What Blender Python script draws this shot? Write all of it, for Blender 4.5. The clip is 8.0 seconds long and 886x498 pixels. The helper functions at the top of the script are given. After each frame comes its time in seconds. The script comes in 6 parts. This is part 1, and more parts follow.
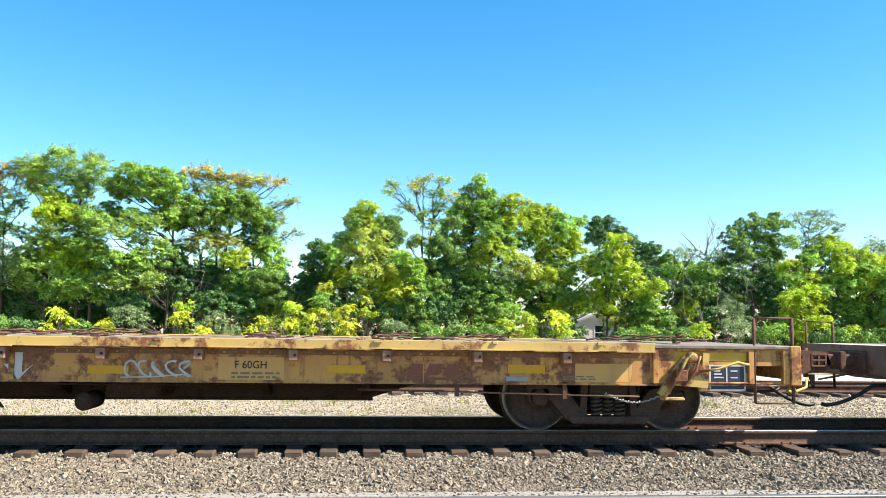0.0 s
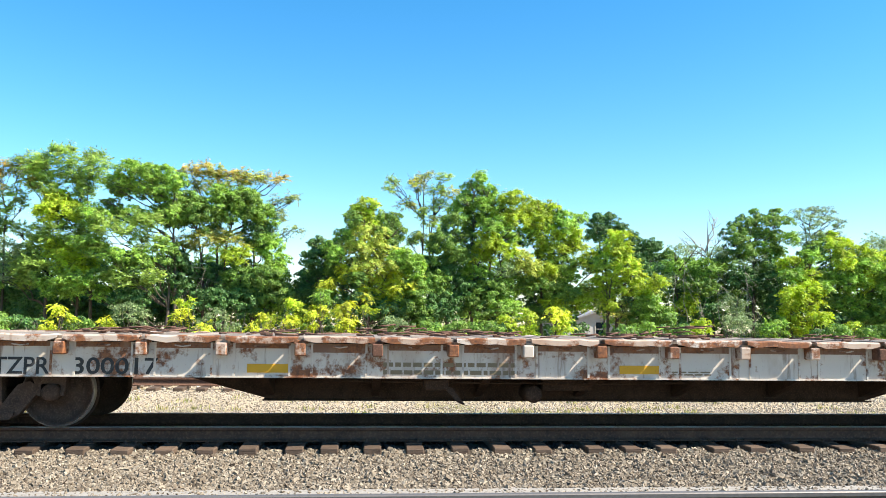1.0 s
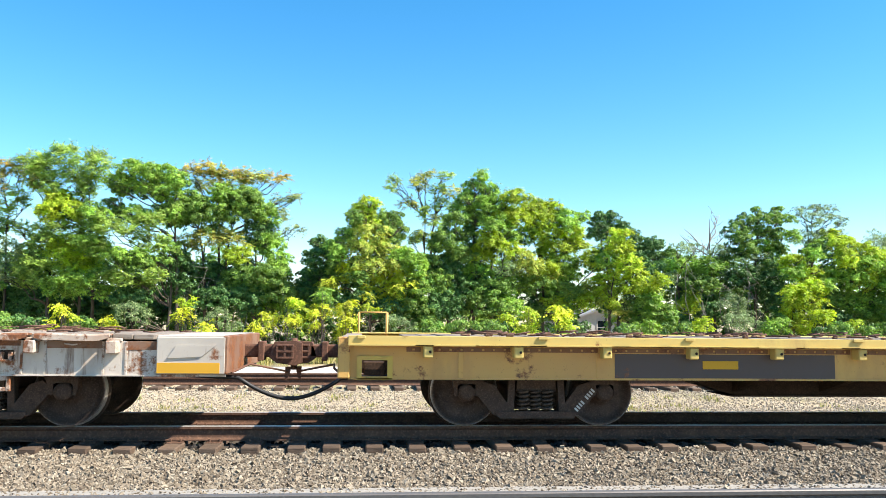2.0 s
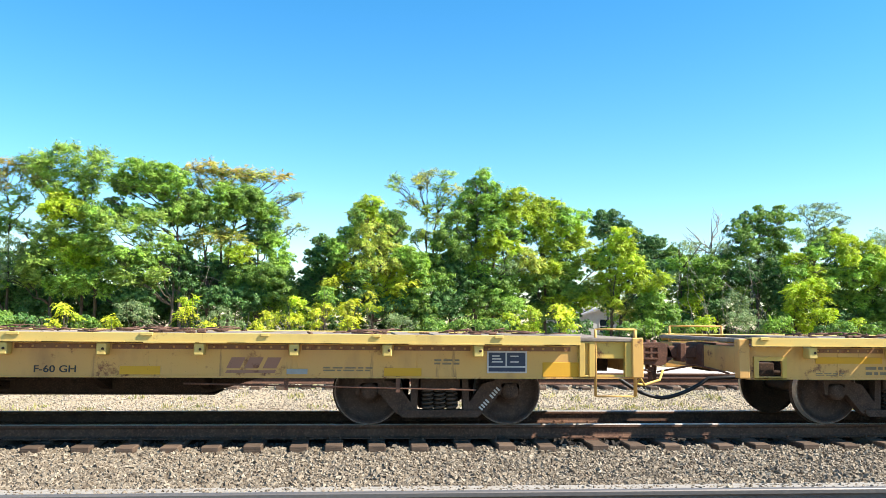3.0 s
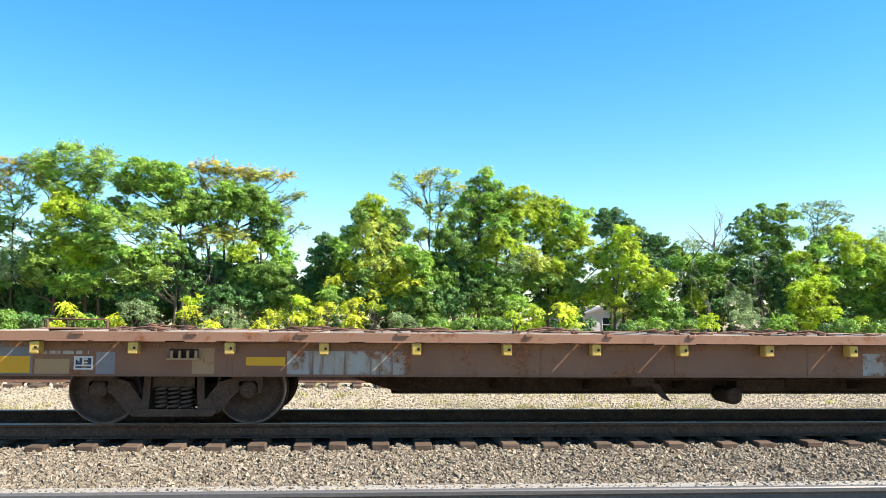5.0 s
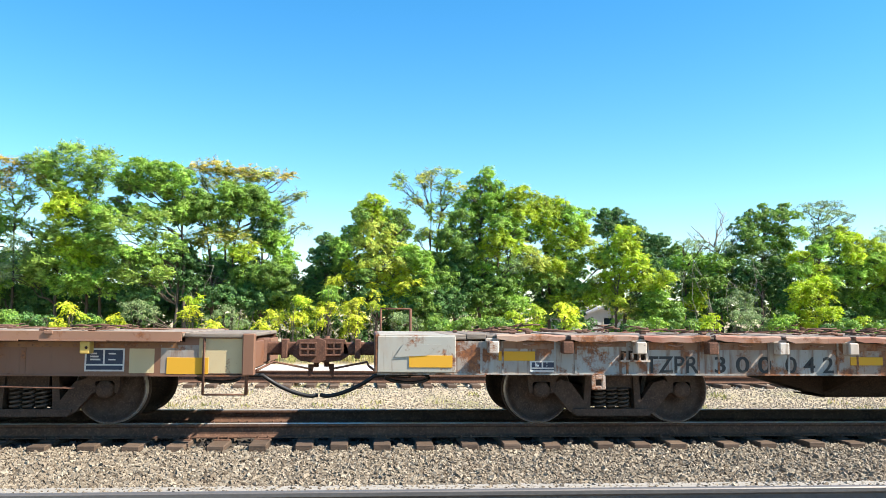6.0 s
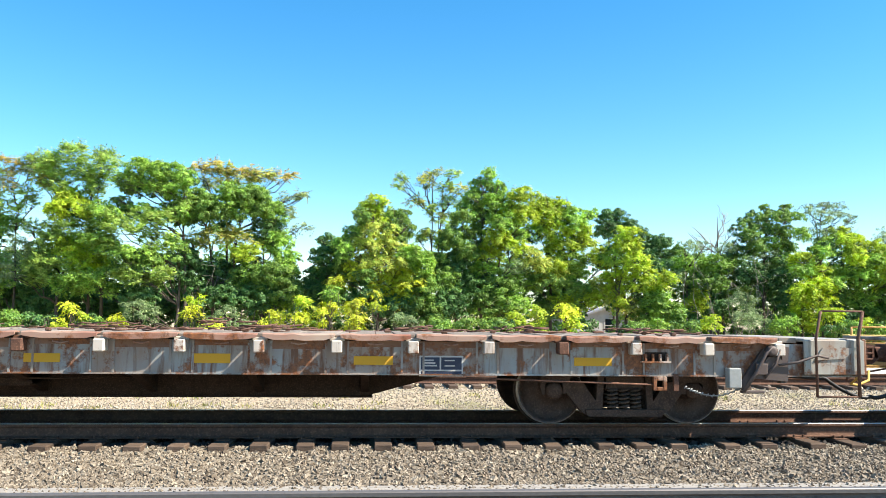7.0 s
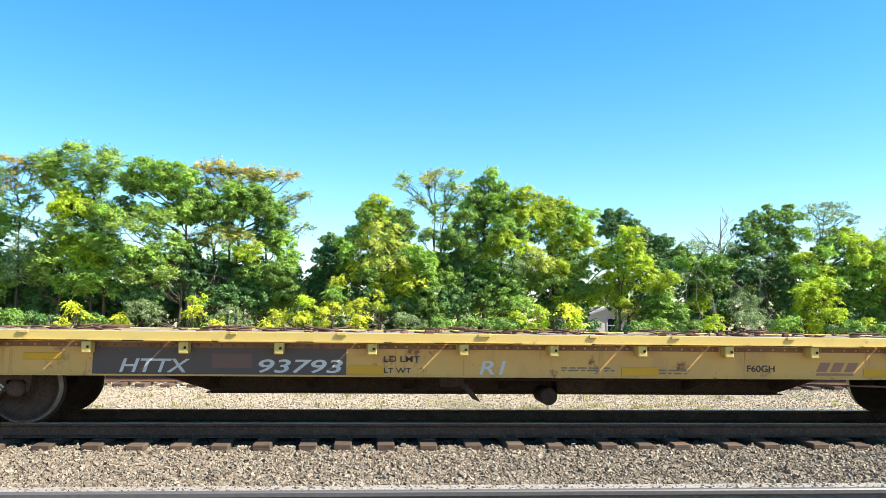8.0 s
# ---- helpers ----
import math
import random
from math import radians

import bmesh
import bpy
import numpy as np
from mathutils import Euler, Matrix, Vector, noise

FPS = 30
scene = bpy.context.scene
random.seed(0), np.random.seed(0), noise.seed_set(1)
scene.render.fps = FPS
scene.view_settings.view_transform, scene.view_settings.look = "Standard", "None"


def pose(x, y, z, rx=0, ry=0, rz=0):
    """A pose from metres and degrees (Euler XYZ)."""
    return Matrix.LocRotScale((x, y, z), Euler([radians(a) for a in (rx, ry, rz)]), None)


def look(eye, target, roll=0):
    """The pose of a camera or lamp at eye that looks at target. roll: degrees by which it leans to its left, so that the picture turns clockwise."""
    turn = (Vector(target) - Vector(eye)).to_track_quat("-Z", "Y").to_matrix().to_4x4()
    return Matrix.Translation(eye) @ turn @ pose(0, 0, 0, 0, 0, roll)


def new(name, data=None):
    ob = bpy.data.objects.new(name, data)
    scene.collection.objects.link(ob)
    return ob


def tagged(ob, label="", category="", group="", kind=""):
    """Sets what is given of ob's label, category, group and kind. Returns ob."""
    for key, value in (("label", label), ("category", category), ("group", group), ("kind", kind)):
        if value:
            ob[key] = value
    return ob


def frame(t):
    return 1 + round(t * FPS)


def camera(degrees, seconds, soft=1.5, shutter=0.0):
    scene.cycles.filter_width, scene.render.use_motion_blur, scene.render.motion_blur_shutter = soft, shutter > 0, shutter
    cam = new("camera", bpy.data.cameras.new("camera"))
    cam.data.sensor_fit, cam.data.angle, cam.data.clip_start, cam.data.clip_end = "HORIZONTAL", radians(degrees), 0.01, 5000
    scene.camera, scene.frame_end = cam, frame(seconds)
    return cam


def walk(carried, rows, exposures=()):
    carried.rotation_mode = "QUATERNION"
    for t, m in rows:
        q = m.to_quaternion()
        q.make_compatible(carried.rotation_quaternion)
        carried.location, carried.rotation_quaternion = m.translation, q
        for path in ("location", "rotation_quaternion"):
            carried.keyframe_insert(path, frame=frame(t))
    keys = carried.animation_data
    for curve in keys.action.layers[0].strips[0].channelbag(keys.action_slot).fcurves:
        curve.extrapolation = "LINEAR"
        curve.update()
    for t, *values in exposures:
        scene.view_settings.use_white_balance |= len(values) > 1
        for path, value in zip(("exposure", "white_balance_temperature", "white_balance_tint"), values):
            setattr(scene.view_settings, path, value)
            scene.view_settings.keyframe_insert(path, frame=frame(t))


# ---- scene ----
from collections import namedtuple

# ---------- camera ----------
cam = camera(57.07, 8.0, soft=0.7)


def aim(tx, yaw, pitch, roll):
    """A pose of the hand-held camera: sideways drift, turn to the right, tilt up, lean."""
    y, p = radians(yaw), radians(pitch)
    eye = Vector((tx, 0, 1.28))
    return look(eye, eye + Vector((math.sin(y) * math.cos(p), math.cos(y) * math.cos(p), math.sin(p))), roll)


walk(cam, [(t, aim(*row)) for t, *row in (
    (0, 0.005, 5.601, 5.450, 0.764),
    (0.5, 0.006, 5.598, 5.336, 0.741),
    (1, 0.007, 5.559, 5.230, 0.695),
    (1.5, 0.008, 5.509, 5.187, 0.620),
    (3, 0.006, 5.305, 5.055, 0.557),
    (3.5, 0.002, 5.230, 5.050, 0.546),
    (4, 0.002, 5.149, 5.016, 0.500),
    (4.5, 0.000, 5.133, 4.955, 0.500),
    (6, -0.007, 5.042, 4.956, 0.494),
    (6.5, -0.009, 5.008, 4.980, 0.580),
    (7, -0.007, 4.946, 4.995, 0.597),
    (7.5, -0.008, 4.890, 4.957, 0.649),
    (8, -0.012, 4.782, 4.973, 0.660),
)], exposures=((0, 1.3, 7000, 10), (8, 1.3, 7000, 10)))

# ---------- sky and sun ----------
SUN = Vector((1.0, -0.38, 1.04)).normalized()
world = bpy.data.worlds.new("sky")
scene.world = world
world.use_nodes = True
wn = world.node_tree
sky = wn.nodes.new("ShaderNodeTexSky")
sky.sky_type, sky.sun_disc = "NISHITA", False
sky.sun_elevation, sky.sun_rotation = math.asin(SUN.z), math.atan2(SUN.x, SUN.y)
sky.altitude, sky.air_density, sky.dust_density, sky.ozone_density = 100, 1.0, 0.27, 3.5
back = wn.nodes["Background"]
back.inputs["Strength"].default_value = 0.108
tone = wn.nodes.new("ShaderNodeHueSaturation")
tone.inputs["Saturation"].default_value, tone.inputs["Hue"].default_value, tone.inputs["Value"].default_value = 1.36, 0.494, 1.04
wn.links.new(sky.outputs[0], tone.inputs["Color"])
wn.links.new(tone.outputs[0], back.inputs["Color"])
sun = new("sun", bpy.data.lights.new("sun", "SUN"))
sun.data.energy, sun.data.angle, sun.data.color = 5.0, radians(0.53), (1.0, 0.95, 0.87)
sun.matrix_world = look((0, 0, 30), Vector((0, 0, 30)) - SUN)


# ---------- material helpers ----------
class Nodes:
    """A node material with a Principled surface, and short ways to add nodes."""

    def __init__(self, name, rough=0.7, metal=0.0, spec=0.4):
        self.mat = bpy.data.materials.new(name)
        self.mat.use_nodes = True
        self.t = self.mat.node_tree
        self.b = self.t.nodes["Principled BSDF"]
        self.b.inputs["Roughness"].default_value = rough
        self.b.inputs["Metallic"].default_value = metal
        self.b.inputs["Specular IOR Level"].default_value = spec
        self.coords = self.t.nodes.new("ShaderNodeTexCoord").outputs["Object"]

    def n(self, kind, **inputs):
        node = self.t.nodes.new(kind)
        for k, v in inputs.items():
            self.put(node.inputs[k.replace("_", " ")], v)
        return node

    def put(self, socket, v):
        if isinstance(v, bpy.types.NodeSocket):
            self.t.links.new(v, socket)
        elif isinstance(v, tuple) and len(v) == 3 and socket.type == "RGBA":
            socket.default_value = (*v, 1)
        else:
            socket.default_value = v

    def scaled(self, x, y, z):
        m = self.n("ShaderNodeMapping", Vector=self.coords)
        m.inputs["Scale"].default_value = (x, y, z)
        return m.outputs[0]

    def shifted(self, amount=40.0, scale=(1, 1, 1)):
        """Coordinates moved by the object's own random number, so that repeats differ."""
        r = self.n("ShaderNodeObjectInfo").outputs["Random"]
        a = self.n("ShaderNodeMath", Value=r)
        a.operation = "MULTIPLY"
        a.inputs[1].default_value = amount
        m = self.n("ShaderNodeMapping", Vector=self.coords)
        m.inputs["Scale"].default_value = scale
        c = self.n("ShaderNodeCombineXYZ", X=a.outputs[0], Y=a.outputs[0], Z=a.outputs[0])
        self.t.links.new(c.outputs[0], m.inputs["Location"])
        return m.outputs[0]

    def noise(self, vec, scale, detail=6.0, rough=0.6):
        return self.n("ShaderNodeTexNoise", Vector=vec, Scale=scale, Detail=detail, Roughness=rough).outputs["Fac"]

    def ramp(self, fac, lo, hi):
        r = self.n("ShaderNodeMapRange", Value=fac)
        r.inputs["From Min"].default_value, r.inputs["From Max"].default_value = lo, hi
        return r.outputs[0]

    def mix(self, fac, a, b):
        m = self.t.nodes.new("ShaderNodeMix")
        m.data_type = "RGBA"
        self.put(m.inputs[0], fac)
        self.put(m.inputs[6], a)
        self.put(m.inputs[7], b)
        return m.outputs[2]

    def hsv(self, col, value=1.0, sat=1.0, hue=0.5):
        return self.n("ShaderNodeHueSaturation", Color=col, Value=value, Saturation=sat, Hue=hue).outputs[0]

    def bump(self, fac, strength=0.3, dist=0.02):
        self.t.links.new(self.n("ShaderNodeBump", Height=fac, Strength=strength, Distance=dist).outputs[0], self.b.inputs["Normal"])

    def done(self, col):
        self.put(self.b.inputs["Base Color"], col)
        return self.mat


RUST = (0.27, 0.10, 0.036)
RUST_DARK = (0.085, 0.036, 0.022)


def paint(name, base, rust=0.5, grime=0.4, rough=0.6, fade=None):
    """Weathered freight-car paint: faded patches, soot, rust blotches and runs."""
    m = Nodes(name, rough, 0.0, 0.35)
    v = m.shifted()
    col = m.mix(m.ramp(m.noise(v, 0.9, 3), 0.35, 0.7), base, fade or tuple(min(1, c * 0.72 + 0.02) for c in base))
    wash = m.noise(m.shifted(40, (2.2, 2.2, 0.9)), 0.9, 5, 0.6)
    col = m.mix(m.ramp(wash, 0.66 - 0.3 * grime, 1.05 - 0.3 * grime), col, (0.33, 0.17, 0.075))
    fine = m.noise(v, 22, 8, 0.7)
    runs = m.noise(m.shifted(40, (7, 7, 0.7)), 1.4, 7, 0.65)
    col = m.mix(m.n("ShaderNodeMath", Value=m.ramp(runs, 0.74 - 0.3 * grime, 1.02 - 0.3 * grime)).outputs[0], col, m.mix(rust, (0.11, 0.075, 0.05), (0.15, 0.065, 0.035)))
    big = m.noise(v, 2.6, 9, 0.72)
    col = m.mix(m.ramp(big, 0.67 - 0.22 * rust, 0.74 - 0.22 * rust), col, m.mix(m.ramp(fine, 0.35, 0.65), RUST_DARK, RUST))
    col = m.mix(m.ramp(m.noise(v, 60, 4), 0.66, 0.8), col, RUST_DARK)
    m.bump(big, 0.25, 0.01)
    return m.done(col)


def rusted(name, a=RUST, b=RUST_DARK, rough=0.85, metal=0.0, scale=9):
    m = Nodes(name, rough, metal, 0.12)
    v = m.shifted()
    n1 = m.noise(v, scale, 8, 0.7)
    col = m.mix(m.ramp(n1, 0.3, 0.7), a, b)
    col = m.mix(m.ramp(m.noise(v, scale * 6, 5), 0.5, 0.8), col, tuple(c * 1.7 for c in a))
    m.bump(n1, 0.4, 0.01)
    return m.done(col)


def plain(name, base, rough=0.6, var=0.25, scale=14, spec=0.4, metal=0.0):
    m = Nodes(name, rough, metal, spec)
    n1 = m.noise(m.shifted(), scale, 7, 0.65)
    col = m.mix(m.ramp(n1, 0.3, 0.75), base, tuple(c * (1 - var) for c in base))
    m.bump(n1, 0.2, 0.006)
    return m.done(col)


def stone(name, tints, rough=0.9):
    """Loose stones: one tint for each stone, with a fine grain."""
    m = Nodes(name, rough, 0, 0.25)
    isl = m.n("ShaderNodeNewGeometry").outputs["Random Per Island"]
    r = m.n("ShaderNodeValToRGB", Fac=isl)
    el = r.color_ramp.elements
    el[0].color, el[1].color = (*tints[0], 1), (*tints[-1], 1)
    for i, c in enumerate(tints[1:-1], 1):
        el.new(i / (len(tints) - 1)).color = (*c, 1)
    g = m.noise(m.coords, 90, 5)
    col = m.mix(m.ramp(g, 0.3, 0.75), r.outputs[0], m.hsv(r.outputs[0], 0.6))
    m.bump(g, 0.4, 0.004)
    return m.done(col)


def wood(name, a, b, rough=0.85):
    m = Nodes(name, rough, 0, 0.25)
    v = m.shifted(30, (0.6, 9, 9))
    g = m.noise(v, 6, 9, 0.7)
    r = m.n("ShaderNodeObjectInfo").outputs["Random"]
    col = m.mix(m.ramp(g, 0.3, 0.7), a, b)
    col = m.mix(m.ramp(r, -0.4, 1.4), m.hsv(col, 0.55), m.hsv(col, 1.25))
    col = m.mix(m.ramp(m.noise(m.shifted(), 3, 6), 0.55, 0.8), col, (0.03, 0.022, 0.018))
    m.bump(g, 0.6, 0.01)
    return m.done(col)


M = {}
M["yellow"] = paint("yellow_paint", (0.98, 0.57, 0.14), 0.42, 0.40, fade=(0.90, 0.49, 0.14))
# edge and end-panel yellows: brighter than the sill, sun put into the paint
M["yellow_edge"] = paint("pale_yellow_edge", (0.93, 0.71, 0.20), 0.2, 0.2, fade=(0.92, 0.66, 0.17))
M["yellow_bright"] = paint("yellow_trim_paint", (0.92, 0.63, 0.10), 0.22, 0.25, fade=(0.86, 0.58, 0.15))
# trim strip yellow, raised so that full sun is in the colour
M["sunlit_yellow"] = paint("sunlit_yellow_paint", (1.0, 0.64, 0.01), 0.05, 0.1)
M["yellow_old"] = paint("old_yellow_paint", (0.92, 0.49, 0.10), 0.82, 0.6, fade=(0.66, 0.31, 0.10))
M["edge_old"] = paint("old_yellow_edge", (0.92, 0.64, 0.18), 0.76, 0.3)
M["brown"] = paint("brown_paint", (0.20, 0.085, 0.05), 0.5, 0.4, fade=(0.25, 0.125, 0.08))
M["brown_edge"] = paint("brown_edge", (0.38, 0.20, 0.13), 0.5, 0.2)
M["white"] = paint("white_paint", (0.92, 0.86, 0.75), 0.6, 0.55, fade=(0.86, 0.82, 0.74))
M["white_edge"] = paint("white_edge", (0.86, 0.80, 0.70), 0.92, 0.4, fade=(0.55, 0.36, 0.25))
M["blue_grey"] = paint("blue_grey_paint", (0.35, 0.45, 0.47), 0.72, 0.8, fade=(0.50, 0.56, 0.54))
M["red_edge"] = paint("red_oxide_edge", (0.34, 0.11, 0.075), 0.72, 0.3, fade=(0.62, 0.48, 0.38))
M["white_clean"] = paint("white_end_paint", (0.82, 0.78, 0.70), 0.35, 0.4)
M["blue_clean"] = paint("blue_grey_end_paint", (0.46, 0.52, 0.49), 0.5, 0.55, fade=(0.60, 0.60, 0.52))
# rust, and the shade under the edge channel, in one dark brown
M["rust_strip"] = paint("rusty_upper_strip", (0.30, 0.14, 0.05), 0.7, 0.5, fade=(0.16, 0.075, 0.04))
M["rust_band"] = paint("rust_eaten_band", (0.34, 0.22, 0.16), 0.85, 0.6, fade=(0.13, 0.06, 0.035))
M["cream"] = paint("cream_paint", (0.86, 0.70, 0.40), 0.15, 0.2)
M["cream_dull"] = paint("dull_cream_paint", (0.52, 0.33, 0.16), 0.4, 0.5)
M["blue_faded"] = paint("faded_blue_paint", (0.20, 0.28, 0.36), 0.45, 0.4)
M["dark_patch"] = paint("dark_paint_patch", (0.045, 0.048, 0.060), 0.25, 0.2)
M["orange"] = paint("amber_reflector", (1.0, 0.52, 0.0), 0.0, 0.0, 0.8, fade=(1.0, 0.50, 0.0))
M["sign_blue"] = plain("stencil_panel", (0.02, 0.03, 0.06), 0.5)
M["white_letter"] = paint("white_lettering", (0.92, 0.92, 0.90), 0.08, 0.1)
M["black_letter"] = plain("dark_lettering", (0.03, 0.03, 0.03), 0.7)
M["faded_print"] = plain("faded_small_print", (0.20, 0.15, 0.09), 0.8)
M["red_letter"] = paint("faded_red_lettering", (0.28, 0.06, 0.03), 0.4, 0.3)
M["pink_letter"] = paint("faded_pink_lettering", (0.50, 0.22, 0.14), 0.3, 0.3)
M["pink_dull"] = paint("dull_pink_paint", (0.17, 0.075, 0.075), 0.3, 0.3)
M["hatch"] = plain("scratched_dark_plate", (0.10, 0.10, 0.115), 0.5, 0.6, 30)
M["grey_plate"] = plain("grey_plate", (0.30, 0.31, 0.30), 0.5)
M["under"] = rusted("underframe_grime", (0.060, 0.036, 0.025), (0.025, 0.017, 0.013))
M["truck"] = rusted("truck_casting", (0.085, 0.055, 0.042), (0.040, 0.028, 0.022))
M["wheel"] = rusted("wheel_steel", (0.085, 0.058, 0.046), (0.042, 0.030, 0.025), 0.6, 0.2)
M["rim"] = rusted("scuffed_rim", (0.22, 0.18, 0.155), (0.13, 0.105, 0.09), 0.6, 0.3)
M["spring"] = rusted("coil_spring", (0.10, 0.075, 0.06), (0.045, 0.035, 0.03))
M["coupler"] = rusted("coupler_casting", (0.15, 0.075, 0.05), (0.075, 0.042, 0.032))
M["rubber"] = plain("rubber_hose", (0.012, 0.012, 0.013), 0.5)
M["chain"] = rusted("rusty_chain", (0.155, 0.085, 0.060), (0.06, 0.040, 0.033))
M["plank"] = wood("weathered_deck", (0.34, 0.29, 0.24), (0.17, 0.135, 0.11))
M["tie"] = wood("creosoted_tie", (0.17, 0.115, 0.08), (0.06, 0.042, 0.032))
M["rail"] = rusted("rail_steel", (0.13, 0.072, 0.048), (0.065, 0.037, 0.028), 0.9, 0.0, 5)
M["rail_top"] = plain("polished_rail_head", (0.50, 0.47, 0.44), 0.42, 0.25, 30, 0.5, 0.55)
M["rail_worn"] = plain("dull_rail_head", (0.17, 0.155, 0.145), 0.5, 0.3, 30, 0.4, 0.4)
M["rail_grey"] = plain("grey_rail_side", (0.10, 0.097, 0.098), 0.6, 0.3, 20, 0.3)
M["ballast"] = stone("crushed_limestone", ((0.09, 0.068, 0.048), (0.22, 0.175, 0.125), (0.41, 0.35, 0.265), (0.14, 0.108, 0.078), (0.31, 0.26, 0.195), (0.19, 0.155, 0.115)))
M["gravel"] = stone("tan_gravel", ((0.17, 0.135, 0.095), (0.38, 0.32, 0.245), (0.54, 0.475, 0.385), (0.27, 0.225, 0.165)))
# stones under the train: its shadow is put into these near-black tints
M["shade_dark"] = stone("shade_darkened_stones", ((0.016, 0.014, 0.013), (0.045, 0.038, 0.033), (0.026, 0.022, 0.02)))


# ---------- shape helpers ----------
def box(bm, x0, x1, y0, y1, z0, z1, bevel=0.0):
    t = bmesh.new()
    bmesh.ops.create_cube(t, size=1.0)
    for v in t.verts:
        v.co = Vector(((x0 + x1) / 2 + v.co.x * (x1 - x0), (y0 + y1) / 2 + v.co.y * (y1 - y0), (z0 + z1) / 2 + v.co.z * (z1 - z0)))
    if bevel:
        bmesh.ops.bevel(t, geom=t.edges[:], offset=bevel, segments=1, affect="EDGES")
    absorb(bm, t)


def absorb(bm, t, m=None):
    base = [bm.verts.new(m @ v.co if m else v.co) for v in t.verts]
    t.verts.index_update()
    for f in t.faces:
        bm.faces.new([base[v.index] for v in f.verts]).smooth = f.smooth
    t.free()


def prism(bm, pts, y0, y1):
    """A polygon in x and z, given thickness along y."""
    a = [bm.verts.new((x, y0, z)) for x, z in pts]
    b = [bm.verts.new((x, y1, z)) for x, z in pts]
    n = len(pts)
    bm.faces.new(a)
    bm.faces.new(b[::-1])
    for i in range(n):
        bm.faces.new((a[i], b[i], b[(i + 1) % n], a[(i + 1) % n]))


def tube(bm, pts, r, n=8, r1=None, cap=True):
    """A round bar through the points; r1 is the radius at its far end."""
    pts = [Vector(p) for p in pts]
    rings = []
    for i, p in enumerate(pts):
        d = (pts[min(i + 1, len(pts) - 1)] - pts[max(i - 1, 0)]).normalized()
        u = d.orthogonal().normalized() if i == 0 else (u - d * u.dot(d)).normalized()
        w = d.cross(u)
        rr = r if r1 is None else r + (r1 - r) * i / (len(pts) - 1)
        rings.append([bm.verts.new(p + (u * math.cos(k * 2 * math.pi / n) + w * math.sin(k * 2 * math.pi / n)) * rr) for k in range(n)])
    for a, b in zip(rings, rings[1:]):
        for k in range(n):
            bm.faces.new((a[k], a[(k + 1) % n], b[(k + 1) % n], b[k])).smooth = True
    if cap:
        bm.faces.new(rings[0][::-1])
        bm.faces.new(rings[-1])


def lathe_y(bm, profile, n=40):
    """Turns pairs of (y, radius) about the y axis."""
    rings = [[bm.verts.new((r * math.cos(k * 2 * math.pi / n), y, r * math.sin(k * 2 * math.pi / n))) for k in range(n)] for y, r in profile]
    for a, b in zip(rings, rings[1:]):
        for k in range(n):
            bm.faces.new((a[k], a[(k + 1) % n], b[(k + 1) % n], b[k])).smooth = True
    bm.faces.new(rings[0])
    bm.faces.new(rings[-1][::-1])


def mesh_of(name, bm, mats):
    bmesh.ops.recalc_face_normals(bm, faces=bm.faces[:])
    me = bpy.data.meshes.new(name)
    bm.to_mesh(me)
    bm.free()
    for m in mats if isinstance(mats, (list, tuple)) else [mats]:
        me.materials.append(m)
    return me


def part(name, bm, material, parent=None, label="", at=None):
    ob = new(name, mesh_of(name, bm, material) if isinstance(bm, bmesh.types.BMesh) else bm)
    if parent:
        ob.parent = parent
    if at:
        ob.matrix_basis = at
    return tagged(ob, label)


def soup(name, verts, faces_per, mats, index=None, smooth=False):
    """A mesh from arrays: verts (n, k, 3), one pattern of faces for each of the n pieces."""
    n, k, _ = verts.shape
    fp = np.array(faces_per)
    f = (fp[None] + (np.arange(n) * k)[:, None, None]).reshape(-1, fp.shape[1])
    me = bpy.data.meshes.new(name)
    me.vertices.add(n * k)
    me.vertices.foreach_set("co", verts.reshape(-1).astype(np.float32))
    me.loops.add(f.size)
    me.loops.foreach_set("vertex_index", f.reshape(-1).astype(np.int32))
    me.polygons.add(len(f))
    me.polygons.foreach_set("loop_start", (np.arange(len(f)) * fp.shape[1]).astype(np.int32))
    if index is not None:
        me.polygons.foreach_set("material_index", np.repeat(index, len(fp)).astype(np.int32))
    me.polygons.foreach_set("use_smooth", np.zeros(len(f), dtype=bool))
    me.update(calc_edges=True)
    for m in mats:
        me.materials.append(m)
    return me


# ---------- ground, ballast and tracks ----------
RAIL_Y = 10.28          # near rail of the main track
MID_Y = RAIL_Y + 0.753  # its centre line
BLOCK = [(0, 1, 3, 2), (4, 6, 7, 5), (0, 4, 5, 1), (2, 3, 7, 6), (0, 2, 6, 4), (1, 5, 7, 3)]


def ground_z(y):
    """The height of the ground across the tracks, the rail head being zero."""
    ys = np.array([-60, 2.0, 3.0, 6.1, 7.0, 7.6, 8.5, 9.55, 10.0, 12.2, 13.0, 14.2, 16.5, 18.0, 21.3, 22.4, 30, 60, 3000])
    zs = np.array([-0.6, -0.5, -0.22, -0.20, -0.27, -0.35, -0.38, -0.275, -0.245, -0.24, -0.30, -0.42, -0.40, -0.27, -0.24, -0.45, -0.5, -0.6, -0.6])
    return np.interp(y, ys, zs)


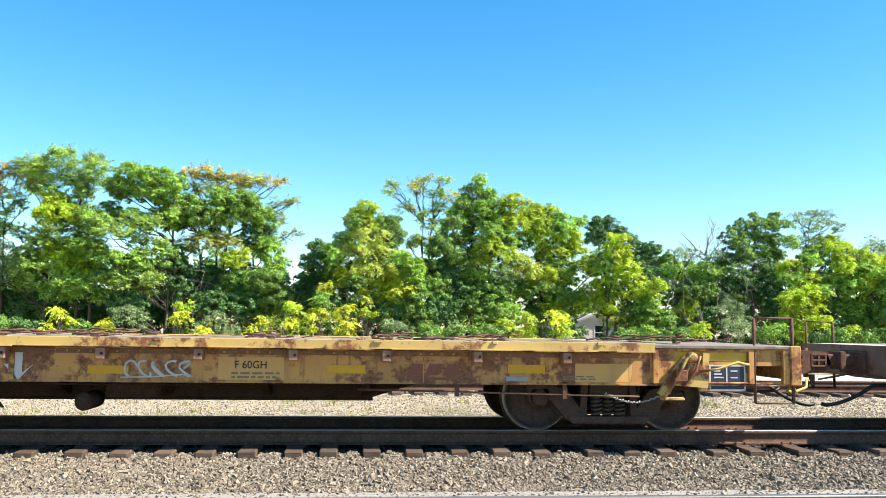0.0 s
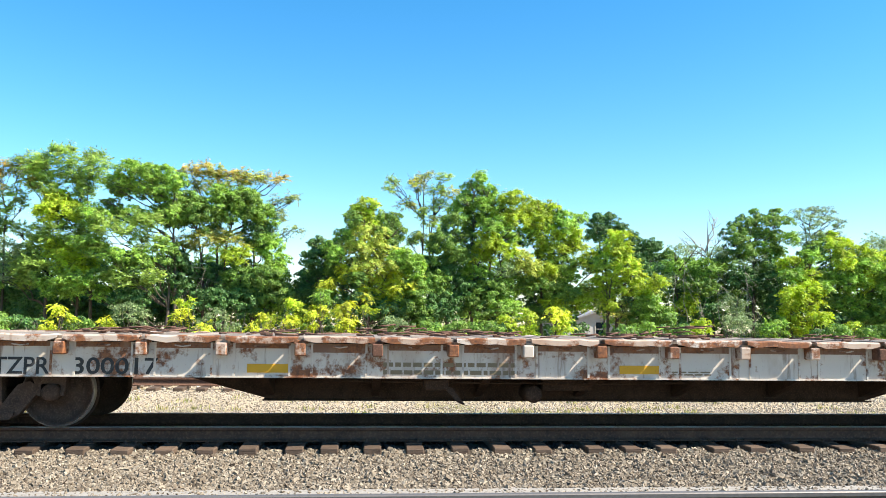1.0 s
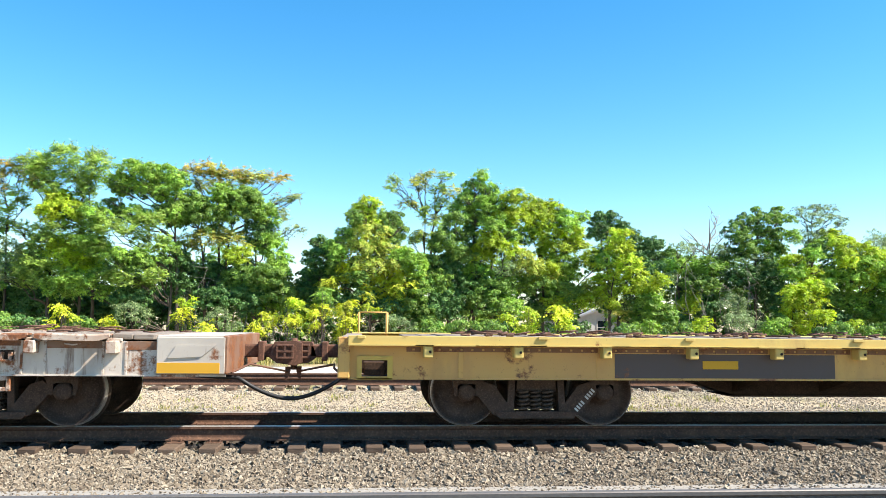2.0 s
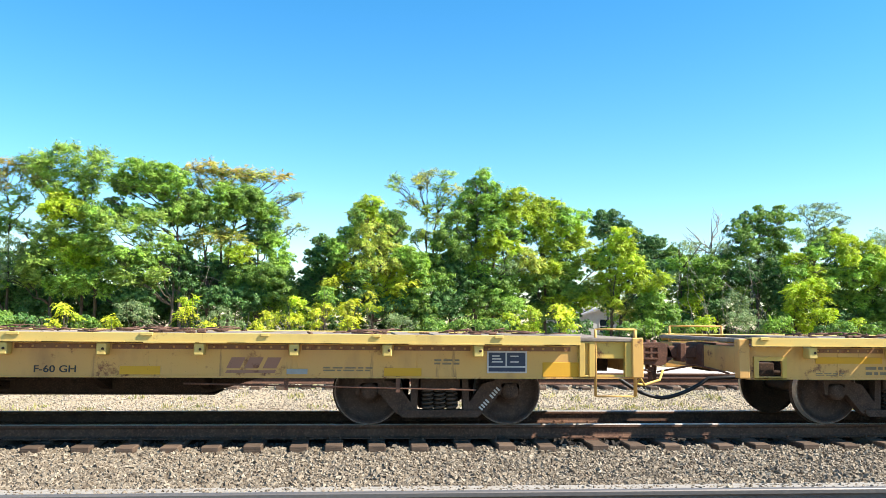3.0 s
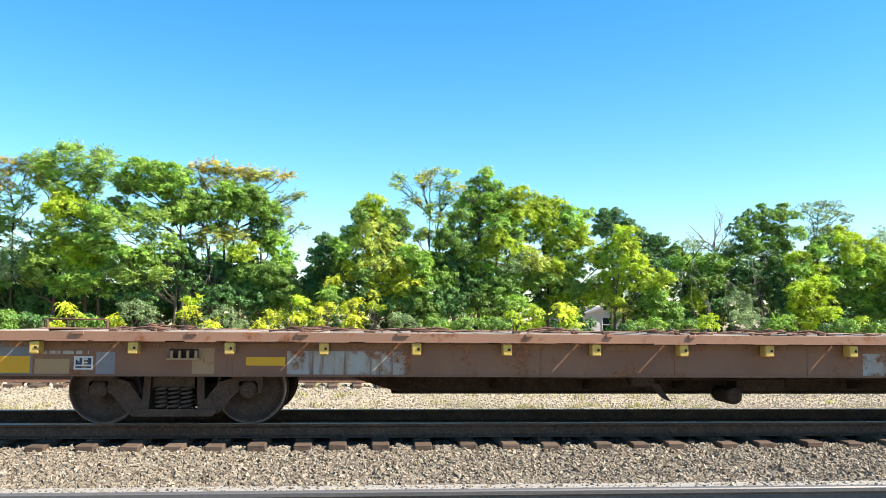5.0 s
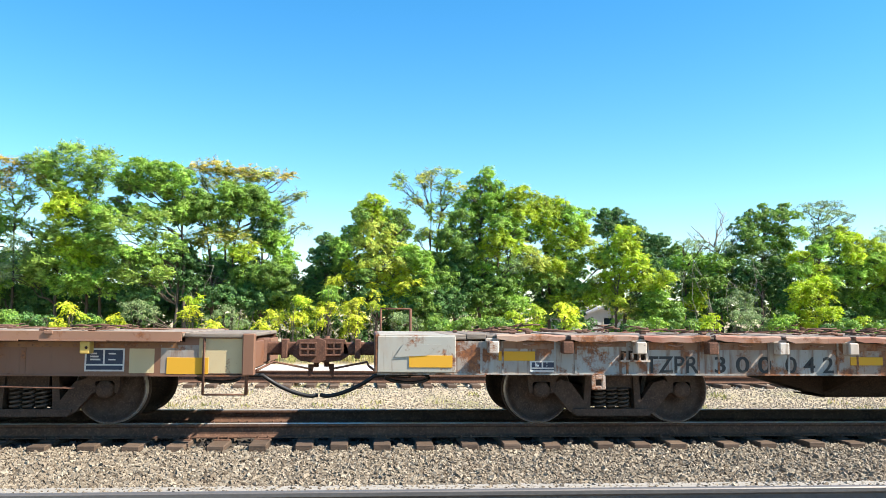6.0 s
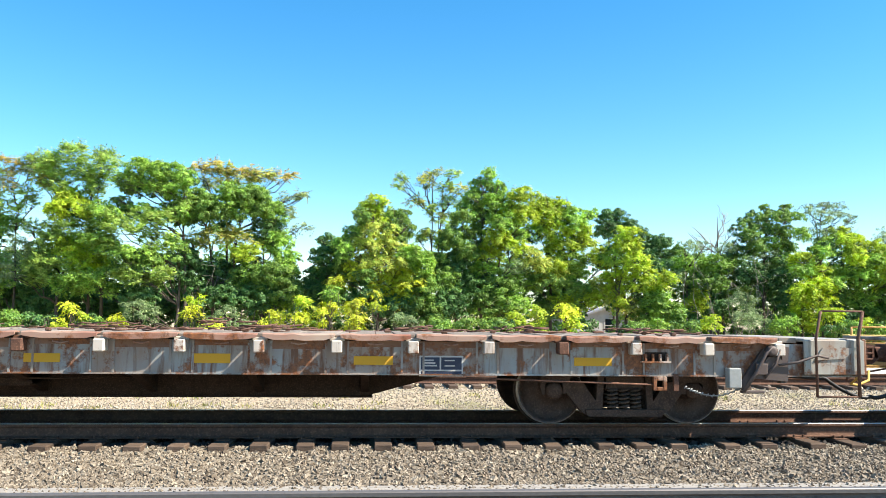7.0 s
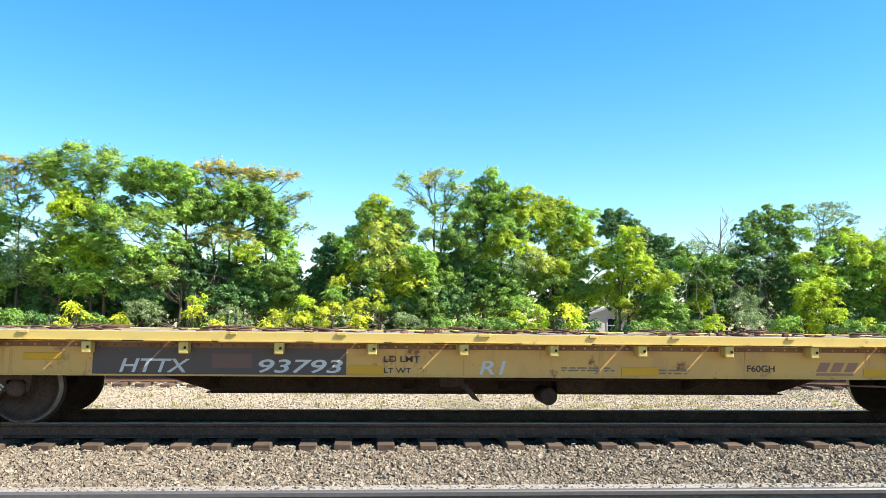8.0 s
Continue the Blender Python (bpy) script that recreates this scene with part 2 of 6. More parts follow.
def ground():
    m = Nodes("earth_and_weeds", 0.95, 0, 0.2)
    n1, n2 = m.noise(m.coords, 0.35, 6), m.noise(m.coords, 9, 9, 0.75)
    col = m.mix(m.ramp(n2, 0.3, 0.7), (0.30, 0.235, 0.15), (0.44, 0.37, 0.26))
    col = m.mix(m.ramp(n1, 0.5, 0.68), col, (0.20, 0.19, 0.08))
    m.bump(n2, 0.8, 0.03)
    mat = m.done(col)
    ys = sorted({-60, -20, -5, *np.arange(2, 31, 0.25).tolist(), 34, 40, 60, 120, 400, 3000})
    xs = [-3000, -400, -60, *np.arange(-24, 24.1, 1.0).tolist(), 60, 400, 3000]
    bm = bmesh.new()
    rows = [[bm.verts.new((x, y, ground_z(y))) for x in xs] for y in ys]
    for a, b in zip(rows, rows[1:]):
        for k in range(len(xs) - 1):
            bm.faces.new((a[k], a[k + 1], b[k + 1], b[k])).smooth = True
    tagged(part("ground", bm, mat), "pale gravelly railway ground with sparse weeds", "ground", kind="structure")


def stones(name, label, mat, n, x0, x1, y0, y1, size, seed, sink=0.3, keep=None):
    """Loose stones lying on the ground, each an angular lump."""
    r = np.random.default_rng(seed)
    block = [(i, j, k) for i in (-0.8, 0.8) for j in (-0.8, 0.8) for k in (-0.8, 0.8)]
    x, y = r.uniform(x0, x1, n), r.uniform(y0, y1, n)
    if keep:
        ok = keep(x, y, r)
        x, y = x[ok], y[ok]
        n = len(x)
    v = np.array(block)[None] + r.normal(0, 0.21, (n, 8, 3))
    q, _ = np.linalg.qr(r.normal(size=(n, 3, 3)))
    s = size * r.lognormal(0, 0.24, (n, 1))
    v = v * np.concatenate([s * 0.62, s * 0.5, s * 0.38], 1)[:, None, :]
    v = np.einsum("nij,nkj->nki", q, v)
    z = ground_z(y) + s[:, 0] * (0.30 - sink * r.random(n)) + r.uniform(-0.3, 0.3, n) * s[:, 0]
    v += np.stack([x, y, z], 1)[:, None]
    tagged(new(name, soup(name, v, BLOCK, [mat])), label, "ballast", kind="stuff")


RAIL_PROFILE = [(-0.070, -0.172), (0.070, -0.172), (0.070, -0.160), (0.020, -0.146), (0.009, -0.130), (0.009, -0.055), (0.024, -0.043),
                (0.036, -0.036), (0.036, -0.008), (0.028, 0.0), (-0.028, 0.0), (-0.036, -0.008), (-0.036, -0.036), (-0.024, -0.043), (-0.009, -0.055),
                (-0.009, -0.130), (-0.020, -0.146), (-0.070, -0.160)]


def rail(name, y, parent, half=70.0, dz=0.0, top="rail_top", side="rail"):
    bm = bmesh.new()
    a = [bm.verts.new((-half, y + u, w + dz)) for u, w in RAIL_PROFILE]
    b = [bm.verts.new((half, y + u, w + dz)) for u, w in RAIL_PROFILE]
    for i in range(len(a)):
        j = (i + 1) % len(a)
        f = bm.faces.new((a[i], b[i], b[j], a[j]))
        f.material_index = 1 if RAIL_PROFILE[i][1] > -0.02 and RAIL_PROFILE[j][1] > -0.02 else 0
    return part(name, bm, [M[side], M[top]], parent)


def track(name, label, y_mid, ties, seed, top="rail_top", spikes=True, side="rail"):
    """A standard-gauge track: two rails, ties with plates and spikes."""
    r = random.Random(seed)
    t = tagged(new(name), label, "railway track", kind="structure")
    rail("rail", y_mid - 0.753, t, top=top, side=side)
    rail("rail", y_mid + 0.753, t, top=top, side=side)
    bm = bmesh.new()
    box(bm, -0.105, 0.105, -1.30, 1.30, -0.345, -0.178, 0.012)
    tie = mesh_of("tie", bm, M["tie"])
    bm = bmesh.new()
    for s in (-0.753, 0.753):
        box(bm, -0.095, 0.095, s - 0.17, s + 0.17, -0.180, -0.168, 0.003)
        for dx, dy in ((-0.06, -0.085), (0.06, -0.085), (-0.06, 0.085), (0.06, 0.085)):
            box(bm, dx - 0.012, dx + 0.012, s + dy - 0.016, s + dy + 0.016, -0.172, -0.135, 0.004)
    plate = mesh_of("tie_plate", bm, M["rail"])
    for x in ties:
        p = pose(x, y_mid + r.uniform(-0.03, 0.03), r.uniform(-0.012, 0.0), r.uniform(-0.4, 0.4), r.uniform(-0.8, 0.8), r.uniform(-1.6, 1.6))
        part("tie", tie, None, t, at=p)
        if spikes:
            part("tie_plate", plate, None, t, at=p)
    return t


ground()
TIES = [-3.77, -3.24, -2.7, -2.21, -1.75, -1.28, -0.78, -0.36, 0.15, 0.67, 1.22, 1.7, 2.22, 2.81, 3.29, 3.76, 4.37, 4.87, 5.46, 6.03]
TIES = [-3.77 - 0.52 * k for k in range(24, 0, -1)] + TIES + [6.03 + 0.52 * k for k in range(1, 26)]
track("main_track", "steel rails on dark weathered wooden ties in crushed stone", MID_Y, TIES, 3)
track("front_track", "worn steel rails of the neighbouring track with dull heads", 6.26 - 0.753, [-12 + 0.52 * k for k in range(50)], 5, top="rail_worn", side="rail_grey")
track("far_track", "rusty rails of a little-used track beyond the train", 19.7, [-22 + 0.53 * k for k in range(90)], 7, top="rail", spikes=False)


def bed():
    """A dark sheet under the main track's ballast: the shade in the stones' gaps as colour."""
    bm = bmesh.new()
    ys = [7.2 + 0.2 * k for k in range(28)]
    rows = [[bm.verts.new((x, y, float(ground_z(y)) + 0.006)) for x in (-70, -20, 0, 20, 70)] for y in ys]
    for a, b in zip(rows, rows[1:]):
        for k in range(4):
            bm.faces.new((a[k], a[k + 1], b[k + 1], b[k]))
    tagged(part("ballast_bed", bm, plain("stone_gap_shade", (0.07, 0.054, 0.04), 0.95, 0.4, 20)), "dark sheet under the ballast, for the shade between stones", "ballast", kind="structure")


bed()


def gravel_road():
    """The pale service road between the far track and the wood."""
    m = Nodes("white_road_gravel", 0.95, 0, 0.2)
    n = m.noise(m.coords, 14, 9, 0.8)
    m.bump(n, 0.9, 0.04)
    col = m.mix(m.ramp(n, 0.32, 0.68), (0.33, 0.30, 0.26), (0.62, 0.59, 0.54))
    bm = bmesh.new()
    ys = [22.6, 24, 26, 28, 30, 32.2]
    rows = [[bm.verts.new((x, y, float(ground_z(y)) + 0.01)) for x in (-90, -30, 0, 30, 90)] for y in ys]
    for a, b in zip(rows, rows[1:]):
        for k in range(4):
            bm.faces.new((a[k], a[k + 1], b[k + 1], b[k]))
    tagged(part("road", bm, m.done(col)), "pale white gravel service road before the wood", "road", kind="structure")


gravel_road()


def near_keep(x, y, r):
    # ties stay bare on top, and the rails' feet clear
    band = (np.abs(y - MID_Y) < 1.34)
    phase = np.min(np.abs(x[:, None] - np.array(TIES)[None]), 1)
    return ~(band & (phase < 0.125)) & (np.abs(y - RAIL_Y) > 0.1) & (np.abs(y - RAIL_Y - 1.506) > 0.1)


stones("ballast", "angular grey and tan limestone ballast beside the ties", M["ballast"], 60000, -5.0, 7.2, 8.27, 9.95, 0.0285, 11, keep=near_keep)
# this stretch is coloured dark to deepen the shadow beneath the train
stones("ballast", "ballast darkened for the train's shade between and beyond the rails", M["shade_dark"], 9000, -7, 9.5, 9.95, 12.7, 0.045, 15, keep=near_keep)
for x0, x1, seed in ((-14, -5.2, 16), (7.4, 16, 17)):
    stones("ballast", "angular grey and tan limestone ballast beside the ties", M["ballast"], 5000, x0, x1, 7.95, 9.95, 0.05, seed, keep=near_keep)
M["dust"] = plain("pale_limestone_dust", (0.33, 0.305, 0.27), 0.95, 0.4, 12)
dust = bmesh.new()
for k in range(60):
    x = -9 + 0.3 * k
    w1 = 0.22 * noise.noise((x * 0.8, 3, 1))
    a1 = 0.22 * noise.noise((x * 0.8 + 0.24, 3, 1))
    y0, y1, b0, b1 = 7.0, 8.36 + w1, 7.0, 8.36 + a1
    for j in range(5):
        u, v = j / 5, (j + 1) / 5
        dust.faces.new([dust.verts.new((px, py, float(ground_z(py)) + 0.012)) for px, py in ((x, y0 + (y1 - y0) * u), (x + 0.3, b0 + (b1 - b0) * u), (x + 0.3, b0 + (b1 - b0) * v), (x, y0 + (y1 - y0) * v))])
bmesh.ops.remove_doubles(dust, verts=dust.verts[:], dist=0.002)
tagged(part("dust_strip", dust, M["dust"]), "pale limestone dust strewn beside the front rail", "ballast", kind="structure")
stones("ballast", "sparse pale stones on the dust strip", M["ballast"], 4500, -5, 7, 7.7, 8.36, 0.022, 12)
stones("gravel", "fine tan gravel with weeds between the tracks", M["gravel"], 48000, -8, 12, 12.6, 18.6, 0.022, 13)
stones("gravel", "pale gravel beyond the far track", M["gravel"], 5000, -18, 24, 18.6, 24, 0.06, 14)

# ---------- wood beyond the tracks ----------
def leaf_paint(name, base, tip, trans=0.27):
    """Leaves that let some light through, each a little different."""
    m = Nodes(name, 0.55, 0, 0.35)
    isl = m.n("ShaderNodeNewGeometry").outputs["Random Per Island"]
    col = m.mix(m.ramp(isl, 0.0, 1.0), base, tip)
    col = m.mix(m.ramp(m.noise(m.coords, 0.55, 4), 0.35, 0.7), m.hsv(col, 1.3), m.hsv(col, 0.78))
    col = m.mix(m.ramp(m.noise(m.coords, 3.2, 3), 0.38, 0.64), m.hsv(col, 1.35), m.hsv(col, 0.62))
    m.put(m.b.inputs["Base Color"], col)
    tl = m.n("ShaderNodeBsdfTranslucent", Color=m.hsv(col, 1.5, 1.1))
    mx = m.n("ShaderNodeMixShader", Fac=trans)
    m.t.links.new(m.b.outputs[0], mx.inputs[1])
    m.t.links.new(tl.outputs[0], mx.inputs[2])
    m.t.links.new(mx.outputs[0], m.t.nodes["Material Output"].inputs["Surface"])
    return m.mat


LEAF = {"G": leaf_paint("green_leaves", (0.12, 0.26, 0.04), (0.31, 0.45, 0.08), 0.34),
        "B": leaf_paint("deep_green_leaves", (0.08, 0.18, 0.035), (0.21, 0.32, 0.06)),
        # D: dark foliage, and shade deep in the wood as leaf colour
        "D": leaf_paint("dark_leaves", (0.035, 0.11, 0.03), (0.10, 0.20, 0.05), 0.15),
        "P": leaf_paint("pale_green_leaves", (0.15, 0.27, 0.05), (0.35, 0.45, 0.10), 0.34),
        "L": leaf_paint("lime_leaves", (0.20, 0.33, 0.03), (0.46, 0.52, 0.06), 0.38),
        "Y": leaf_paint("yellow_leaves", (0.32, 0.43, 0.03), (0.55, 0.54, 0.05)),
        "Y2": leaf_paint("yellowing_leaves", (0.19, 0.33, 0.05), (0.48, 0.46, 0.09)),
        "O": leaf_paint("orange_leaves", (0.22, 0.28, 0.06), (0.52, 0.33, 0.08)),
        "O2": leaf_paint("ochre_leaves", (0.17, 0.29, 0.05), (0.46, 0.38, 0.08)),
        "T": leaf_paint("sparse_green_leaves", (0.14, 0.20, 0.07), (0.26, 0.30, 0.10)),
        "S": leaf_paint("grey_green_leaves", (0.12, 0.20, 0.075), (0.25, 0.32, 0.15))}
LEAF_KEYS = list(LEAF)
bark_m = Nodes("bark", 0.95, 0, 0.2)
bark_n = bark_m.noise(bark_m.scaled(9, 9, 1.5), 2, 8, 0.7)
bark_m.bump(bark_n, 0.7, 0.03)
M["bark"] = bark_m.done(bark_m.mix(bark_m.ramp(bark_n, 0.3, 0.7), (0.14, 0.115, 0.09), (0.055, 0.045, 0.036)))
wood_seed = [100]


def unit(v):
    return v / np.maximum(np.linalg.norm(v, axis=-1, keepdims=True), 1e-6)


def fronds(r, cc, d, per, length, droop, rise):
    """Feathered leaves round the twig ends cc, which point along d: pairs of leaflets on a drooping stalk."""
    pairs = 4
    base = np.repeat(cc, per, 0) + r.normal(0, 0.07, (len(cc) * per, 3))
    face = np.repeat(d, per, 0)
    out = face * 0.6 + r.normal(0, 0.75, base.shape)
    out[:, 2] = out[:, 2] * 0.5 + rise
    out = unit(out)
    long = r.uniform(0.7, 1.25, (len(base), 1)) * length
    side = unit(np.cross(out, np.array([0, 0, 1.0])) + r.normal(0, 0.15, out.shape))
    ref = unit(np.array([0, 0, 0.8]) + face * 0.7 + np.array([0.2, -0.35, 0]))
    quads = []
    for i in range(pairs * 2 + 1):
        u = (i // 2 + 0.8) / (pairs + 0.3) if i < pairs * 2 else 1.0
        sgn = 0 if i == pairs * 2 else (1 if i % 2 else -1)
        p = base + out * long * u - np.array([0, 0, 1.0]) * (long * droop * u * u)
        dr = unit(out * (1.0 if sgn == 0 else 0.5) + side * sgn + np.array([0, 0, -0.3 - 0.5 * droop]) + r.normal(0, 0.16, out.shape))
        ll = r.uniform(0.36, 0.5, (len(base), 1)) * long
        ww = unit(np.cross(dr, ref + r.normal(0, 0.3, out.shape))) * ll * 0.22
        quads.append(np.stack([p, p + dr * ll * 0.45 + ww, p + dr * ll, p + dr * ll * 0.45 - ww], 1))
    return np.concatenate(quads)


def sprays(r, cc, d, per, spread, size):
    """Broad leaves in small domes about cc, each leaf facing out of its dome."""
    e = r.normal(size=(len(cc) * per, 3)) + np.repeat(d, per, 0) * 0.5
    e[:, 2] += 0.45
    e = unit(e)
    rad = np.repeat(r.uniform(0.7, 1.3, (len(cc), 1)), per, 0) * spread
    p = np.repeat(cc, per, 0) + e * rad * np.array([1, 1, 0.62]) * r.uniform(0.6, 1.05, (len(e), 1))
    face = unit(e + np.array([0, 0, 0.35]) + r.normal(0, 0.38, e.shape))
    dr = unit(np.cross(face, r.normal(size=e.shape)) + np.array([0, 0, -0.45]) + e * 0.25)
    ll = r.uniform(0.75, 1.3, (len(e), 1)) * size
    ww = unit(np.cross(dr, face)) * ll * 0.36
    return np.stack([p, p + dr * ll * 0.42 + ww, p + dr * ll, p + dr * ll * 0.42 - ww], 1)


# for each kind of foliage: twig ends for a square metre, feathered leaves at each, their length, droop and rise; broad leaves at each and their size
HABIT = {"P": (31, 8, 0.27, 0.25, 0.45, 0, 0), "O": (24, 7, 0.30, 0.3, 0.2, 0, 0), "O2": (26, 7, 0.28, 0.35, 0.2, 0, 0), "T": (13, 6, 0.30, 0.3, 0.15, 0, 0),
         "Y": (30, 8, 0.29, 0.75, 0.1, 6, 0.085), "Y2": (32, 6, 0.27, 0.7, 0.1, 20, 0.085), "L": (38, 5, 0.24, 0.5, 0.25, 34, 0.092),
         "G": (36, 3, 0.25, 0.45, 0.3, 40, 0.095), "B": (40, 0, 0, 0, 0, 60, 0.092), "D": (34, 0, 0, 0, 0, 50, 0.105), "S": (28, 0, 0, 0, 0, 46, 0.062)}


def leaves_of(r, c, rx, rz, kind, dense=1.0):
    """The leaves of one bough, as (n, 4, 3) quads: twig ends spread over an ellipsoid, mostly its upper and outer part."""
    ends, per, length, droop, rise, broad, size = HABIT[kind]
    n = max(4, int(rx * rz * math.pi * ends * dense))
    d = r.normal(size=(n, 3))
    d[:, 2] += 0.3
    d = unit(d)
    cc = np.array(c) + d * r.uniform(0.25, 1.0, (n, 1)) ** 0.55 * np.array([rx, max(0.45, 0.85 * rx), rz]) * r.uniform(0.85, 1.1, (n, 1))
    sets = []
    if per:
        sets.append(fronds(r, cc, d, per, length, droop, rise))
    if broad:
        sets.append(sprays(r, cc, d, broad, 0.19, size))
    return np.concatenate(sets)


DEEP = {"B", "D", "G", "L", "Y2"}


def crown(parent, x0, y0, boughs, seed, dense=1.0):
    r = np.random.default_rng(seed)
    sets, idx = [], []
    for dx, z, rx, rz, kind in boughs:
        y = y0 + r.uniform(-0.8, 0.6)
        layers = [(y, z, rx, rz, kind, dense)]
        if kind in DEEP:  # the crown's back in darker leaf copies, shade put into their colour
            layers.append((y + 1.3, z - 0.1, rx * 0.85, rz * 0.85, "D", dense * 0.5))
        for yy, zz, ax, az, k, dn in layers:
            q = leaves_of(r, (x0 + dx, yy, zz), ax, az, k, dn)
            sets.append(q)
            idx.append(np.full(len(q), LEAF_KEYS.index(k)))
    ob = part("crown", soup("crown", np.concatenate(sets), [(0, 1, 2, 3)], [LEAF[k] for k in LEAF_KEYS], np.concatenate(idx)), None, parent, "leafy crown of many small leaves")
    tagged(ob, kind="stuff")


def limb(bm, a, b, r0, r1, rnd, n=6):
    a, b = Vector(a), Vector(b)
    l = (b - a).length
    pts = [a.lerp(b, i / 6) + Vector((rnd.gauss(0, 1), rnd.gauss(0, 1), rnd.gauss(0, 0.6) - math.sin(i / 6 * math.pi) * 0.9)) * 0.035 * l * (0 < i < 6) for i in range(7)]
    tube(bm, pts, r0, n, r1)


def tree(label, x0, y0, stems, *lists):
    boughs = [b for l in lists for b in l]
    wood_seed[0] += 1
    rnd = random.Random(wood_seed[0])
    t = tagged(new("tree"), label, "tree", "trees of the wood")
    g = float(ground_z(y0))
    top = max(b[1] + b[3] * 0.5 for b in boughs)
    heads = []
    for s in stems:
        bm = bmesh.new()
        h = top * rnd.uniform(0.72, 0.9)
        near = min(boughs, key=lambda b: abs(b[1] - h) + abs(b[0] - s) * 0.5)
        pts = [Vector((x0 + s + (near[0] - s) * u * u * 0.7 + rnd.gauss(0, 0.05), y0 + 0.5 + rnd.gauss(0, 0.06), g - 0.05 + (h - g) * u)) for u in (0, 0.15, 0.3, 0.5, 0.7, 0.85, 1)]
        tube(bm, pts, rnd.uniform(0.08, 0.12), 8, 0.02)
        heads.append(pts)
        part("trunk", bm, M["bark"], t)
    for dx, z, rx, rz, kind in boughs:
        bm = bmesh.new()
        end = Vector((x0 + dx, y0 + rnd.uniform(-0.4, 0.4), z))
        pts = min(heads, key=lambda q: abs(q[3].x - end.x))
        frm = [p for p in pts if p.z < z - 0.25 * abs(end.x - p.x) - 0.2] or pts[:1]
        limb(bm, frm[-1], end, 0.038, 0.012, rnd)
        for k in range(5):
            q = end + Vector((rnd.uniform(-1, 1) * rx, rnd.uniform(-0.6, 0.6) * rx, rnd.uniform(-0.3, 1) * rz))
            limb(bm, frm[-1].lerp(end, rnd.uniform(0.5, 0.95)), q, 0.018, 0.006, rnd, 5)
        part("limb", bm, M["bark"], t)
    crown(t, x0, y0, boughs, wood_seed[0])


def bush(label, x0, y0, boughs):
    wood_seed[0] += 1
    rnd = random.Random(wood_seed[0])
    t = tagged(new("bush"), label, "bush", "bushes at the wood's edge")
    g = float(ground_z(y0))
    for dx, z, rx, rz, kind in boughs:
        for k in range(4):
            bm = bmesh.new()
            limb(bm, (x0 + dx + rnd.uniform(-0.2, 0.2), y0, g - 0.03), (x0 + dx + rnd.uniform(-rx, rx), y0 + rnd.uniform(-0.3, 0.3), z + rnd.uniform(0, rz)), 0.02, 0.006, rnd, 5)
            part("stem", bm, M["bark"], t)
    crown(t, x0, y0, boughs, wood_seed[0], 1.0)


def thicket():
    """The dense dark growth that closes the wood behind the single trees."""
    r = np.random.default_rng(77)
    sets, idx = [], []
    for i in range(120):
        x = -30 + 66 * (i + r.random()) / 120
        if 11.7 < x < 14.3:
            continue
        for z, h in ((0.3, 1.0), (1.7, 0.9), (2.9, 0.8), (4.1, 0.8)):
            if z > 3 and abs(x + 4.0) < 2.0:
                continue
            kind = ("D", "B", "D", "G")[r.integers(4)]
            q = leaves_of(r, (x + r.normal(0, 0.3), 45.5 + r.normal(0, 0.8), z + r.normal(0, 0.25)), 0.8, h, kind, 0.4)
            sets.append(q)
            idx.append(np.full(len(q), LEAF_KEYS.index(kind)))
    ob = new("thicket", soup("thicket", np.concatenate(sets), [(0, 1, 2, 3)], [LEAF[k] for k in LEAF_KEYS], np.concatenate(idx)))
    tagged(ob, "dense dark green thicket closing off the wood", "thicket", kind="stuff")


def weeds():
    """Tall dry grass along the wood's foot, and tufts on the gravel."""
    m = leaf_paint("dry_grass", (0.20, 0.22, 0.07), (0.42, 0.36, 0.16), 0.3)
    r = np.random.default_rng(78)
    for name, n, x0, x1, y0, y1, h, seed in (("grass", 14000, -26, 34, 32.3, 35.2, 0.6, 1), ("grass", 2600, -12, 16, 12.9, 17.5, 0.10, 2)):
        cx, cy = r.uniform(x0, x1, n // 20), r.uniform(y0, y1, n // 20)
        x, y = np.repeat(cx, 20) + r.normal(0, 0.12, n // 20 * 20), np.repeat(cy, 20) + r.normal(0, 0.12, n // 20 * 20)
        p = np.stack([x, y, ground_z(y) - 0.02], 1)
        hh = h * r.uniform(0.5, 1.3, (len(p), 1))
        lean = r.normal(0, 0.28, (len(p), 3)) * np.array([1, 1, 0])
        w = unit(r.normal(0, 1, (len(p), 3)) * np.array([1, 1, 0])) * 0.012 * (1 + h)
        up = np.array([0, 0, 1.0])
        q = np.stack([p - w, p + (up + lean * 0.5) * hh * 0.55 + w, p + (up + lean) * hh, p + (up + lean * 0.5) * hh * 0.55 - w], 1)
        tagged(new(name, soup(name, q, [(0, 1, 2, 3)], [m])), "dry yellow-green grass and weeds", "grass", kind="stuff")


